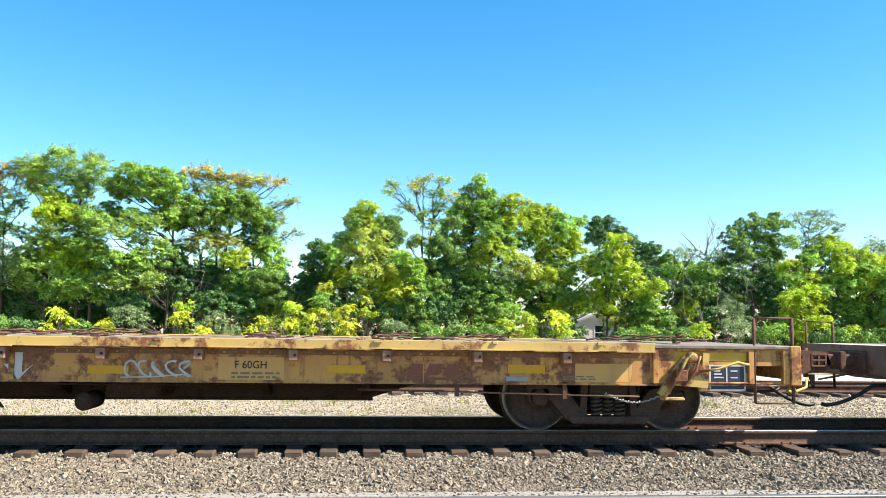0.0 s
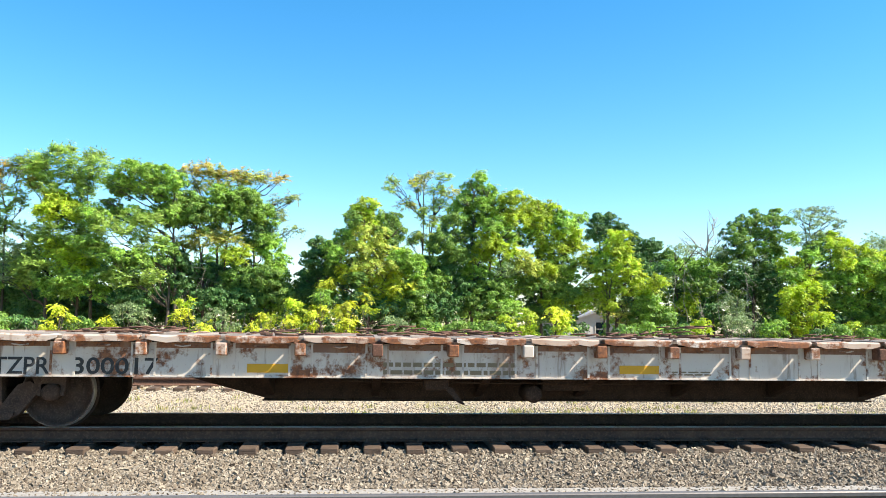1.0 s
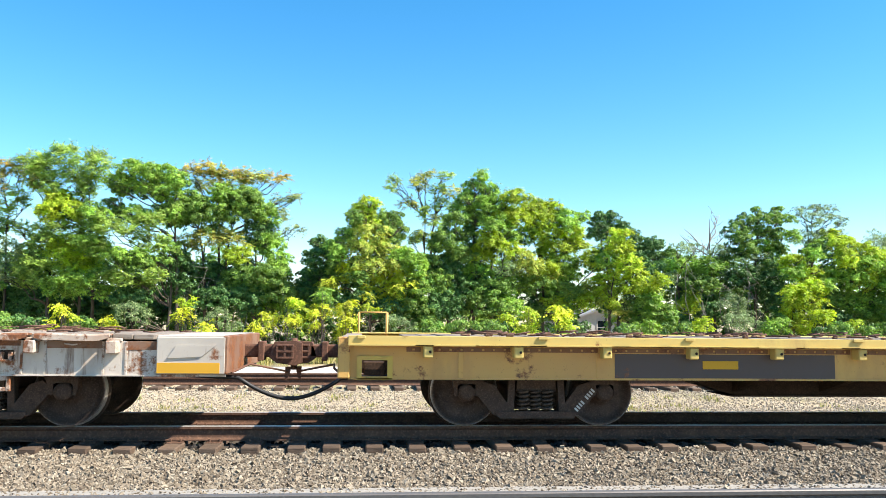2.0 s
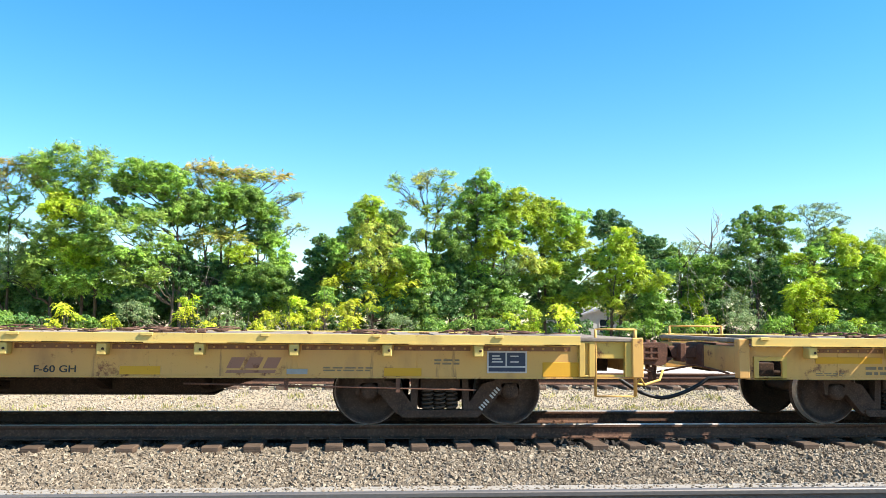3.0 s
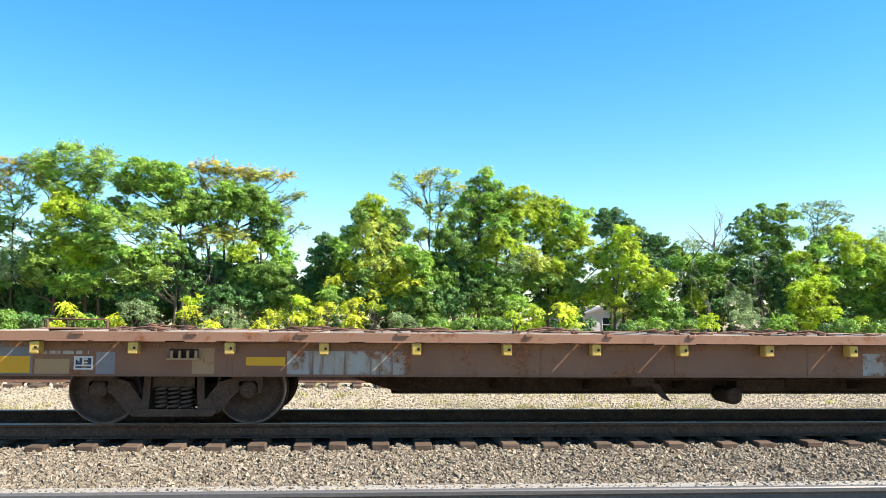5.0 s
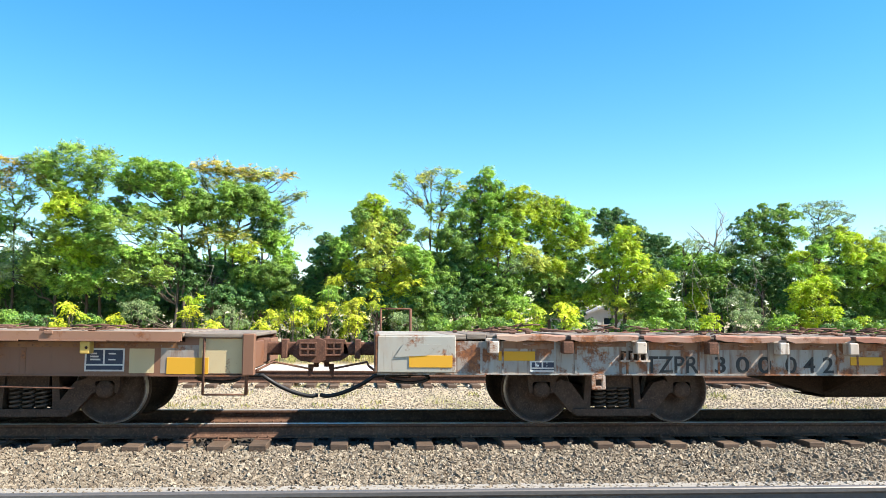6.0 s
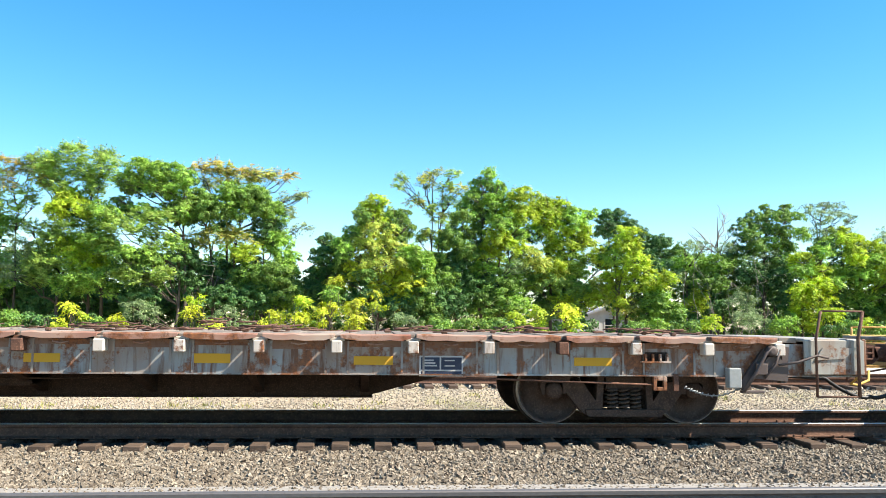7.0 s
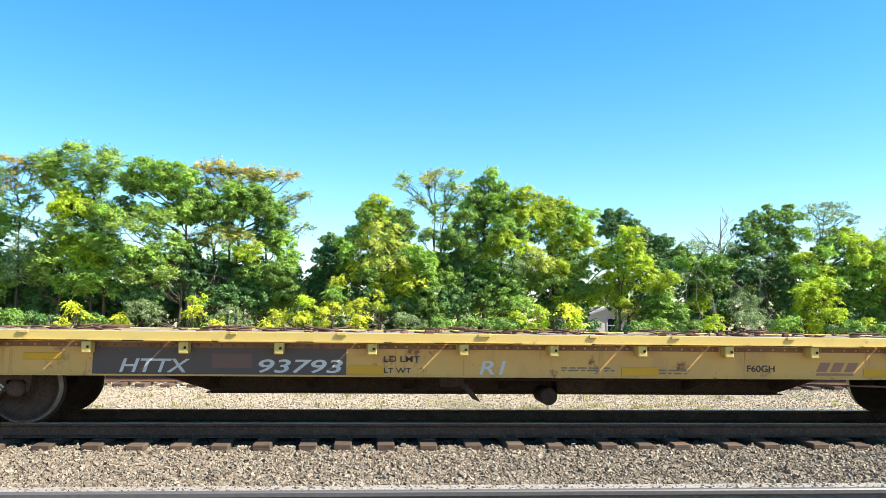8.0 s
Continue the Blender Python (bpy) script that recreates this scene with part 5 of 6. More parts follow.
def hand_brake(car, x, mat):
    """A lever hand brake on a bracket hung from the side."""
    bm = bmesh.new()
    y = NEAR
    prism(bm, [(x + 0.0, 0.52), (x + 0.07, 0.47), (x + 0.14, 0.50), (x + 0.40, 0.93), (x + 0.33, 0.97)], y - 0.07, y - 0.02)
    prism(bm, [(x + 0.16, 0.62), (x + 0.60, 0.585), (x + 0.61, 0.74), (x + 0.50, 0.88), (x + 0.36, 0.88)], y - 0.13, y - 0.08)
    prism(bm, [(x + 0.52, 0.56), (x + 0.60, 0.56), (x + 0.64, 1.0), (x + 0.56, 1.0)], y - 0.10, y - 0.02)
    box(bm, x + 0.02, x + 0.30, y - 0.15, y - 0.07, 0.44, 0.475, 0.008)
    box(bm, x + 0.20, x + 0.34, y - 0.16, y - 0.12, 0.66, 0.80, 0.01)
    tube(bm, [(x + 0.04, y - 0.14, 0.46), (x + 0.20, y - 0.16, 0.70), (x + 0.32, y - 0.16, 0.92), (x + 0.40, y - 0.16, 1.0)], 0.022, 8)
    tube(bm, [(x + 0.30, y - 0.15, 0.62), (x + 0.44, y - 0.16, 0.80), (x + 0.50, y - 0.16, 0.97)], 0.014, 6)
    tube(bm, [(x + 0.48, y - 0.15, 0.78), (x + 0.72, y - 0.17, 0.82), (x + 0.96, y - 0.17, 0.90), (x + 1.10, y - 0.17, 0.87)], 0.016, 6)
    t = bmesh.new()
    lathe_y(t, [(-0.04, 0.02), (-0.04, 0.06), (0.04, 0.07), (0.04, 0.02)], 16)
    absorb(bm, t, pose(x + 0.40, y - 0.14, 0.95))
    part("hand_brake", bm, M[mat], car, "lever hand brake on a steel bracket")
    bm = bmesh.new()
    for i in range(22):
        u = i / 21
        c = Vector((x - 0.62 + 0.72 * u, y + 0.02, 0.50 - 0.10 * math.sin(u * math.pi)))
        d = Vector((0.022, 0, 0)) if i % 2 else Vector((0.015, 0, 0.016))
        tube(bm, [c - d, c + d], 0.009, 5)
    part("brake_chain", bm, M["grey_plate"], car, "slack steel brake chain")


def tool_rack(car, k, mat):
    """A narrow shelf on the side with four upright lugs before a dark plate that stands for a recess's shade."""
    bm = bmesh.new()
    box(bm, k - 0.02, k + 0.34, NEAR - 0.08, NEAR + 0.001, 0.795, 0.815)
    for i in range(4):
        box(bm, k + 0.02 + 0.09 * i, k + 0.045 + 0.09 * i, NEAR - 0.075, NEAR - 0.02, 0.815, 0.90)
    part("tool_rack", bm, M[mat], car)
    bm = bmesh.new()
    box(bm, k, k + 0.32, NEAR - 0.006, NEAR + 0.001, 0.815, 0.92)
    part("rack_back", bm, M["under"], car)


def underframe(car, half, flat, rise, low, seed, mat="under"):
    """The fish-bellied centre sill, cross-bearers and brake gear."""
    bm = bmesh.new()
    prism(bm, [(-half, 0.64), (-rise, 0.64), (-flat, low), (flat, low), (rise, 0.64), (half, 0.64), (half, 1.0), (-half, 1.0)], -0.32, 0.32)
    box(bm, -flat - 0.1, flat + 0.1, -0.38, 0.38, low - 0.012, low)
    part("centre_sill", bm, M[mat], car)
    n = int(2 * flat / 1.2)
    for i in range(n + 1):
        x = -flat + i * 2 * flat / n
        for s in (-1, 1):
            bm = bmesh.new()
            a = [bm.verts.new((x + d, s * y, z)) for d in (-0.05, 0.05) for y, z in ((0.32, low + 0.05), (1.32, 0.66), (1.32, 0.98), (0.32, 0.98))]
            for q in ((0, 1, 2, 3), (7, 6, 5, 4), (0, 4, 5, 1), (1, 5, 6, 2), (2, 6, 7, 3), (3, 7, 4, 0)):
                bm.faces.new([a[k] for k in q])
            part("cross_bearer", bm, M[mat], car)


def brake_gear(car, x, drum, mat="under"):
    bm = bmesh.new()
    t = bmesh.new()
    lathe_y(t, [(-0.22, 0.04), (-0.22, 0.095), (-0.20, 0.105), (0.24, 0.105), (0.24, 0.04)], 20)
    absorb(bm, t, pose(x, -0.9, drum))
    box(bm, x + 0.15, x + 0.8, -0.85, -0.55, drum + 0.02, drum + 0.24, 0.02)
    box(bm, x - 1.35, x - 1.05, -1.2, -1.0, 0.48, 0.62, 0.02)
    prism(bm, [(x - 1.12, 0.52), (x - 1.02, 0.52), (x - 0.85, 0.30), (x - 0.95, 0.34)], -1.22, -1.16)
    tube(bm, [(x - 2.5, -1.0, 0.58), (x - 1.2, -1.0, 0.56), (x + 1.0, -0.95, 0.55), (x + 2.2, -0.9, 0.57)], 0.012, 5)
    part("brake_gear", bm, M[mat], car, "sooty brake cylinder, reservoir and rods")


def side_opening(bm, x0, x1, o0, o1, z0, z1, zo, y, d):
    """A side plate from x0 to x1 with a step opening o0..o1 from its foot up to zo."""
    for a in ((x0, o0, z0, z1), (o1, x1, z0, z1), (o0, o1, zo, z1), (o0, o1, z0, z0 + 0.025)):
        if a[1] - a[0] > 0.01:
            box(bm, a[0], a[1], y, y + d, a[2], a[3])


def long_flat(spec):
    """A board-decked flatcar with a folded edge channel and hung stake pockets."""
    car = tagged(new("flatcar"), spec["label"], "flatcar", "flatcars of the train")
    body, edge = spec["body"], spec["edge"]
    half, rear, z1 = 8.95, 7.13 if spec.get("brake", True) else 8.22, 1.0
    for s in (-1, 1):
        y = NEAR if s < 0 else 1.33
        bm = bmesh.new()
        box(bm, -8.35, rear, y, y + 0.02, 0.615, z1)
        if spec.get("closed_front"):
            box(bm, -8.9, -8.35, y, y + 0.02, 0.615, z1)
        else:
            side_opening(bm, -8.9, -8.35, -8.74, -8.44, 0.615, z1, 0.83, y, 0.02)
        tail = bmesh.new()
        if spec.get("closed"):
            box(tail, rear, 8.95, y, y + 0.02, 0.63, 1.05)
        else:
            side_opening(tail, rear, 8.95, 8.46, 8.80, 0.63, 1.05, 0.85, y, 0.02)
        part("end_panel", tail, M["yellow_bright" if body == "yellow" else body], car)
        box(bm, -8.9, 8.95, min(y, y + s * 0.04 + 0.02), max(y + 0.02, y + s * 0.04), 0.605, 0.622)
        part("side_sill", bm, M[body], car)
        bm = bmesh.new()
        yo = s * 1.525
        pk = [spec["pocket"] + 1.07 * k for k in range(-20, 21)]
        pk = [p for p in pk if -8.7 < p < rear - 0.2]
        box(bm, -8.9, rear, min(yo, yo - s * 0.012), max(yo, yo - s * 0.012), 1.012, 1.118, 0.004)
        lip = [-8.9] + [q for j, p in enumerate(pk) if j % 3 < spec.get("slots", 2) for q in (p - 0.10, p - 0.072)] + [rear]
        for a, b in zip(lip[::2], lip[1::2]):
            box(bm, a, b, min(s * 1.345, yo - s * 0.010), max(s * 1.345, yo - s * 0.010), 1.098, 1.114, 0.003)
        r = random.Random(int(spec["pocket"] * 50) + 3)
        x = -8.9
        while x < rear - 0.2:
            l = r.uniform(0.3, 0.9)
            box(bm, x, min(x + l, rear), min(yo, yo + s * 0.018), max(yo, yo + s * 0.018), 1.008 + r.uniform(-0.004, 0.006), 1.022)
            x += l + r.uniform(0.02, 0.25)
        x = -8.8
        while x < rear - 0.3:
            w = r.uniform(0.06, 0.16)
            box(bm, x, x + w, min(yo, yo + s * 0.022), max(yo, yo + s * 0.022), 1.085, 1.122, 0.005)
            x += r.uniform(0.9, 2.6)
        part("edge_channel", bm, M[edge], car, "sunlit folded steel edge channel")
        if s < 0:
            bm = bmesh.new()
            box(bm, -0.055, 0.055, -0.155, 0.0, -0.14, 0.0, 0.012)
            pocket = mesh_of("stake_pocket", bm, M[spec.get("pocket_paint", edge)])
            bm = bmesh.new()
            t = bmesh.new()
            lathe_y(t, [(-0.006, 0.003), (-0.006, 0.016), (0.004, 0.016)], 10)
            absorb(bm, t)
            bolt = mesh_of("bolt", bm, M["under"])
            for p in pk:
                o = part("stake_pocket", pocket, None, car, at=pose(p, NEAR, 1.004))
                part("bolt", bolt, None, o, at=pose(0.02, -0.157, -0.07))
            ends = [-8.3] + pk + [rear]
            for a, b in zip(ends, ends[1:]):
                if b - a < 0.3:
                    continue
                bm = bmesh.new()
                n = max(1, int((b - a - 0.16) / 0.13))
                w = (b - a - 0.16) / n
                for i in range(n):
                    u = a + 0.08 + i * w
                    for q in ((u, u + w / 2 - 0.014, 0.93, 0.985), (u + w / 2 + 0.014, u + w, 0.93, 0.985), (u + w / 2 - 0.014, u + w / 2 + 0.014, 0.93, 0.945), (u + w / 2 - 0.014, u + w / 2 + 0.014, 0.968, 0.985)):
                        box(bm, q[0], q[1], NEAR - 0.012, NEAR + 0.001, q[2], q[3])
                part("lashing_rail", bm, M["rust_strip"], car, "rusty pierced lashing rail")
    r = random.Random(spec["seed"] + 9)
    for k in range(9):
        x = -7.6 + 1.75 * k + r.uniform(-0.3, 0.3)
        if x < rear - 0.1 and not any(a - 0.1 < x < b + 0.05 for a, b, *_ in spec.get("patches", ())):
            bm = bmesh.new()
            box(bm, x, x + r.choice((0.012, 0.06)), NEAR - 0.007, NEAR + 0.001, 0.625, 0.925, 0.002)
            part("side_seam", bm, M[body], car)
    # the lower end section behind the deck, and the end sills
    for s, x0, x1 in ((1, rear, half), (-1, -8.98, -8.75)):
        bm = bmesh.new()
        box(bm, x0, x1, -1.41, 1.39, 1.052, 1.10, 0.01)
        part("end_platform", bm, M["plank"], car)
    for s in (-1, 1):
        bm = bmesh.new()
        box(bm, s * 8.95 - 0.03, s * 8.95 + 0.03, -1.40, 1.36, 0.68, 1.0, 0.008)
        box(bm, s * 8.95 - 0.07, s * 8.95 + 0.07, -1.43, -1.30, 0.62, 1.10, 0.012)
        part("end_sill", bm, M[body], car)
        coupler(car, s * (8.98 + (spec.get("reach", 0.0) if s > 0 else 0.0)), s)
    if spec.get("brake", True):
        bm = bmesh.new()
        box(bm, 7.44, 8.35, NEAR - 0.006, NEAR + 0.001, 0.91, 1.01)
        part("trim_strip", bm, M["sunlit_yellow" if body != "brown" else "cream"], car, "yellow strip with its sunlight put into the paint")
    for x0, x1, z0, z1, d in ((rear + 0.02, rear + 0.09, 0.63, 1.05, 0.05), (8.36, 8.43, 0.63, 1.05, 0.045), (rear + 0.09, 8.36, 1.026, 1.05, 0.04), (rear + 0.09, 8.36, 0.63, 0.652, 0.04), (8.80, 8.90, 0.63, 1.05, 0.05)):
        if spec.get("closed"):
            continue
        bm = bmesh.new()
        box(bm, x0, x1, NEAR - d, NEAR + 0.001, z0, z1, 0.006)
        part("end_flange", bm, M["yellow_bright" if body == "yellow" else body], car)
    if not spec.get("closed_front"):
        bm = bmesh.new()
        side_opening(bm, -8.80, -8.38, -8.74, -8.44, 0.60, 0.88, 0.83, NEAR - 0.02, 0.019)
        part("step_frame", bm, M["yellow_bright" if body == "yellow" else body], car, "pale frame of the corner step")
    if "rack" in spec:
        tool_rack(car, spec["rack"], "cream_dull")
    bm = bmesh.new()
    box(bm, -8.72, -8.46, -1.2, -1.0, 0.64, 0.80, 0.01)
    tube(bm, [(-8.95, -1.1, 0.70), (-8.1, -1.1, 0.66), (-7.4, -0.9, 0.60)], 0.03, 6)
    part("air_valve", bm, M["under"], car)
    underframe(car, 8.9, 3.7, 4.7, 0.335, 1)
    brake_gear(car, spec.get("gear", 0.45), 0.36)
    planks(car, 7.95 if rear < 8 else 8.2, 1.105)
    for x in (-spec["half"], spec["half"]):
        bogie = truck(car, x, 0.8635)
        if body == "yellow":
            stencil_marks(bogie)
        bm = bmesh.new()
        box(bm, x - 0.30, x + 0.30, -1.32, 1.32, 0.66, 0.98, 0.02)
        part("body_bolster", bm, M["under"], car)
    bm = bmesh.new()
    tube(bm, [(3.6, NEAR + 0.05, 0.535), (7.0, NEAR + 0.02, 0.47)], 0.012, 6)
    box(bm, 4.75, 4.80, NEAR + 0.02, NEAR + 0.06, 0.46, 0.64)
    box(bm, 6.05, 6.10, NEAR + 0.0, NEAR + 0.05, 0.44, 0.64)
    part("brake_rod", bm, M["coupler"], car)
    end_rail(car, 8.44, 8.93, spec["rail"], z=1.44 if spec.get("brake", True) else 1.06 if spec.get("closed") else 1.20)
    fx, fz = spec.get("front_rail", (-7.95, 1.24))
    end_rail(car, -8.80, fx, spec["rail"], z=fz, low=0.62, y=1.43)
    if spec.get("brake", True):
        hand_brake(car, 7.2, "yellow_bright" if body == "yellow" else "edge_old")
    chain_heaps(car, spec["seed"], 7.8, 1.105, spec.get("heaps", 8), spec.get("tall", 0.05), spec.get("piles", ()))
    return car


def pocketed_flat(spec):
    """A flatcar with short curled edge plates and stake pockets in the gaps between them."""
    car = tagged(new("flatcar"), spec["label"], "flatcar", "flatcars of the train")
    body, edge = spec["body"], spec["edge"]
    half, step = 10.12, 0.888
    pk = [spec["pocket"] + step * k for k in range(-4, 24)]
    pk = [p for p in pk if -9.1 < p < 9.25]
    for s in (-1, 1):
        y = NEAR if s < 0 else 1.33
        bm = bmesh.new()
        box(bm, -half, half, y, y + 0.02, 0.645, 1.03)
        box(bm, -half, half, min(y, y + s * 0.045 + 0.02), max(y + 0.02, y + s * 0.045), 0.632, 0.648)
        part("side_sill", bm, M[body], car)
        r = random.Random(spec["seed"])
        for p in pk[:-1]:
            bm = bmesh.new()
            a, b = p + 0.04, p + 0.858
            nseg = 7
            yo = s * 1.49
            sag = [r.uniform(-0.008, 0.01) for _ in range(nseg + 1)]
            vs = []
            for i in range(nseg + 1):
                x = a + (b - a) * i / nseg
                ends = 0.03 if i in (0, nseg) else 0.0
                vs.append([bm.verts.new((x, s * 1.345, 1.095)), bm.verts.new((x, s * 1.345, 1.11)), bm.verts.new((x, yo - s * 0.02, 1.112 + sag[i])),
                           bm.verts.new((x, yo, 1.095 + sag[i])), bm.verts.new((x, yo, 1.035 + ends + sag[i])), bm.verts.new((x, yo - s * 0.014, 1.035 + ends + sag[i])), bm.verts.new((x, yo - s * 0.022, 1.09 + sag[i]))])
            for u, w in zip(vs, vs[1:]):
                for k in range(7):
                    bm.faces.new((u[k], w[k], w[(k + 1) % 7], u[(k + 1) % 7]))
            bm.faces.new(vs[0])
            bm.faces.new(vs[-1][::-1])
            tube(bm, [((a + b) / 2 - 0.09, s * 1.43, 1.0), ((a + b) / 2, s * 1.44, 0.985), ((a + b) / 2 + 0.09, s * 1.43, 1.0)], 0.009, 5)
            part("edge_plate", bm, M[edge], car, "curled rusty edge plate with worn paint")
        if s < 0:
            bm = bmesh.new()
            box(bm, -0.062, 0.062, -0.165, 0.0, -0.145, 0.0, 0.012)
            box(bm, -0.085, 0.085, -0.05, 0.0, -0.01, 0.03, 0.006)
            pockets = [mesh_of("stake_pocket", bm.copy(), M[k]) for k in (spec["pocket_paint"], "coupler")]
            for i, p in enumerate(pk):
                part("stake_pocket", pockets[1 if i in spec["rusty"] else 0], None, car, at=pose(p, NEAR, 1.035))
            r = random.Random(spec["seed"] + 5)
            for p in pk:
                if p < 9.0:
                    bm = bmesh.new()
                    box(bm, p + 0.14, p + step - 0.14, NEAR - 0.006, NEAR + 0.001, 0.955 + r.uniform(-0.03, 0.02), 1.028)
                    part("rusted_band", bm, M["rust_band"], car, "band of heavy flaking rust")
                for d in (-0.14, 0.115):
                    bm = bmesh.new()
                    box(bm, p + d, p + d + 0.025, NEAR - 0.012, NEAR + 0.001, 0.65, 1.03)
                    part("side_rib", bm, M[body], car)
    for s in (-1, 1):
        bm = bmesh.new()
        box(bm, s * half - 0.03, s * half + 0.03, -1.42, 1.40, 0.66, 1.10, 0.012)
        part("end_sill", bm, M["rust_band"], car, "rust-eaten steel end sill")
        bm = bmesh.new()
        x0, x1 = (9.35, half) if s > 0 else (-half, -9.2)
        box(bm, x0, x1, -1.425, -1.39, 0.66, 1.085, 0.01)
        prism(bm, [((x0 + x1) / 2 - 0.26, 0.84), ((x0 + x1) / 2 + 0.12, 0.86), ((x0 + x1) / 2 + 0.28, 0.99), ((x0 + x1) / 2 - 0.16, 0.99)], -1.44, -1.42)
        box(bm, x0, x1, -1.39, 1.39, 1.06, 1.10, 0.008)
        part("end_plate", bm, M[spec["end"]], car, "smooth painted end plate with a raised flap")
        coupler(car, s * (half + (spec.get("reach", 0.0) if s < 0 else 0.0)), s)
    underframe(car, half - 0.1, 4.0, 5.3, 0.29, 2)
    brake_gear(car, -0.75, 0.43)
    planks(car, 9.3, 1.11)
    for x in (-spec["half"], spec["half"]):
        truck(car, x, 0.889)
        bm = bmesh.new()
        box(bm, x - 0.30, x + 0.30, -1.32, 1.32, 0.66, 0.98, 0.02)
        part("body_bolster", bm, M["under"], car)
        bm = bmesh.new()
        k = x + (0.34 if x > 0 else -0.26)
        for a in ((k - 0.085, k - 0.04, 0.46, 0.63), (k + 0.04, k + 0.085, 0.46, 0.63), (k - 0.04, k + 0.04, 0.46, 0.505), (k - 0.04, k + 0.04, 0.58, 0.63)):
            box(bm, a[0], a[1], NEAR - 0.03, NEAR + 0.02, a[2], a[3], 0.006)
        part("towing_eye", bm, M["white_edge"], car, "pale steel towing eye")
        tool_rack(car, x + (0.12 if x > 0 else 0.02), "white_edge")
    end_rail(car, -10.05, -9.6, "coupler", y=1.43)
    chain_heaps(car, spec["seed"], 9.0, 1.11, spec.get("heaps", 8), spec.get("tall", 0.05), spec.get("piles", ()))
    return car


def marks(car, spec):
    for x0, x1, z0, z1 in spec.get("amber", ()):
        proud = "end" in spec and abs(x0 + x1) > 18.5
        panel(car, max(x0, 9.36) if proud and x0 > 0 else x0, x1, z0, z1, "orange", label="amber reflector strip", y=-1.425 if proud else NEAR, d=0.009)
    for x0, x1, z0, z1, m in spec.get("patches", ()):
        panel(car, x0, x1, z0, z1, m, "paint_patch", d=0.002)
    for x0, x1, z0, z1 in spec.get("placards", ()):
        placard(car, x0, x1, z0, z1)
    for x0, x1, z0, z1 in spec.get("hatches", ()):
        hatch(car, x0, x1, z0, z1)
    for words, x0, x1, z0, z1, m, shear in spec.get("words", ()):
        lettering(car, words, x0, x1, z0, z1, m, shear)
    for x0, x1, z0, z1 in spec.get("print", ()):
        fine_print(car, x0, x1, z0, z1)
    for x0, x1, z0, z1 in spec.get("pale_print", ()):
        fine_print(car, x0, x1, z0, z1, "blue_clean", 1)
    for x0, x1, z0, z1, m in spec.get("logo", ()):
        logo(car, x0, x1, z0, z1, m)


def car_0():
    spec = dict(label="rust-streaked old yellow flatcar with graffiti and board deck", body="yellow_old", edge="edge_old", rail="coupler", pocket_paint="brown_edge", slots=0, reach=0.07, half=6.7, pocket=0.72, seed=21, tall=0.09, heaps=10,
                amber=((3.24, 3.69, 0.72, 0.82), (5.38, 5.83, 0.74, 0.84)), placards=((7.87, 8.33, 0.55, 0.86),),
                patches=((2.0, 2.75, 0.64, 0.9, "yellow"), (6.2, 6.9, 0.64, 0.86, "yellow"), (0.55, 1.0, 0.70, 0.79, "orange")),
                words=(("F 60GH", 2.19, 2.55, 0.77, 0.86, "black_letter", 0.0),), print=((2.15, 2.7, 0.65, 0.74), (6.05, 6.5, 0.66, 0.72)), logo=((4.16, 4.80, 0.65, 0.84, "red_letter"),))
    car = long_flat(spec)
    marks(car, spec)
    bm = bmesh.new()
    r = random.Random(4)
    for k in range(5):
        c = 1.03 + 0.15 * k
        pts = [(c + 0.07 * math.cos(a * (1.0 + 0.2 * k) + k), NEAR - 0.004, 0.76 + 0.09 * math.sin(a + 0.9 * k)) for a in np.linspace(0.3, 4.6 + 0.3 * k, 12)]
        tube(bm, pts, 0.016, 4)
    tube(bm, [(0.92, NEAR - 0.004, 0.66), (1.3, NEAR - 0.004, 0.67), (1.66, NEAR - 0.004, 0.70)], 0.01, 4)
    part("graffiti", bm, M["white_letter"], car, "white spray-paint scrawl")
    bm = bmesh.new()
    prism(bm, [(-0.36, 0.80), (-0.30, 0.80), (-0.30, 0.72), (-0.24, 0.70), (-0.24, 0.94), (-0.16, 0.94), (-0.16, 0.70), (-0.04, 0.80), (-0.20, 0.62)][::-1], NEAR - 0.004, NEAR + 0.001)
    part("graffiti", bm, M["white_letter"], car, "pale spray-painted arrow")
    panel(car, 5.36, 5.62, 0.645, 0.70, "grey_plate", "badge_plate", d=0.01)
    uncoupling_lever(car, 8.98)
    hose_loop(car, 8.65)
    return car, -3.55


def car_1():
    spec = dict(label="white flatcar streaked with rust, curled edge plates", body="white", edge="white_edge", end="white_clean", pocket_paint="white_edge", rusty=(0, 7, 14, 18), reach=0.07, half=7.33, pocket=-8.0, seed=31, piles=((-2.55, 0.75), (1.3, 0.5)), tall=0.07,
                amber=((-9.97, -9.25, 0.67, 0.76), (-8.13, -7.65, 0.74, 0.84), (-4.17, -3.70, 0.69, 0.79), (0.25, 0.75, 0.70, 0.80), (3.88, 4.29, 0.66, 0.76), (6.86, 7.34, 0.66, 0.76), (9.18, 10.06, 0.67, 0.79)),
                placards=((-8.44, -8.17, 0.68, 0.82), (4.81, 5.24, 0.67, 0.93)), patches=((5.81, 6.11, 0.72, 0.86, "blue_grey"),),
                words=(("TZPR", -6.98, -6.36, 0.66, 0.85, "black_letter", 0.0), ("300017", -6.11, -5.17, 0.66, 0.85, "black_letter", 0.0)), print=((-2.6, -1.0, 0.66, 0.84), (0.9, 1.4, 0.68, 0.74)))
    car = pocketed_flat(spec)
    marks(car, spec)
    hose_loop(car, -9.75)
    return car, 17.21


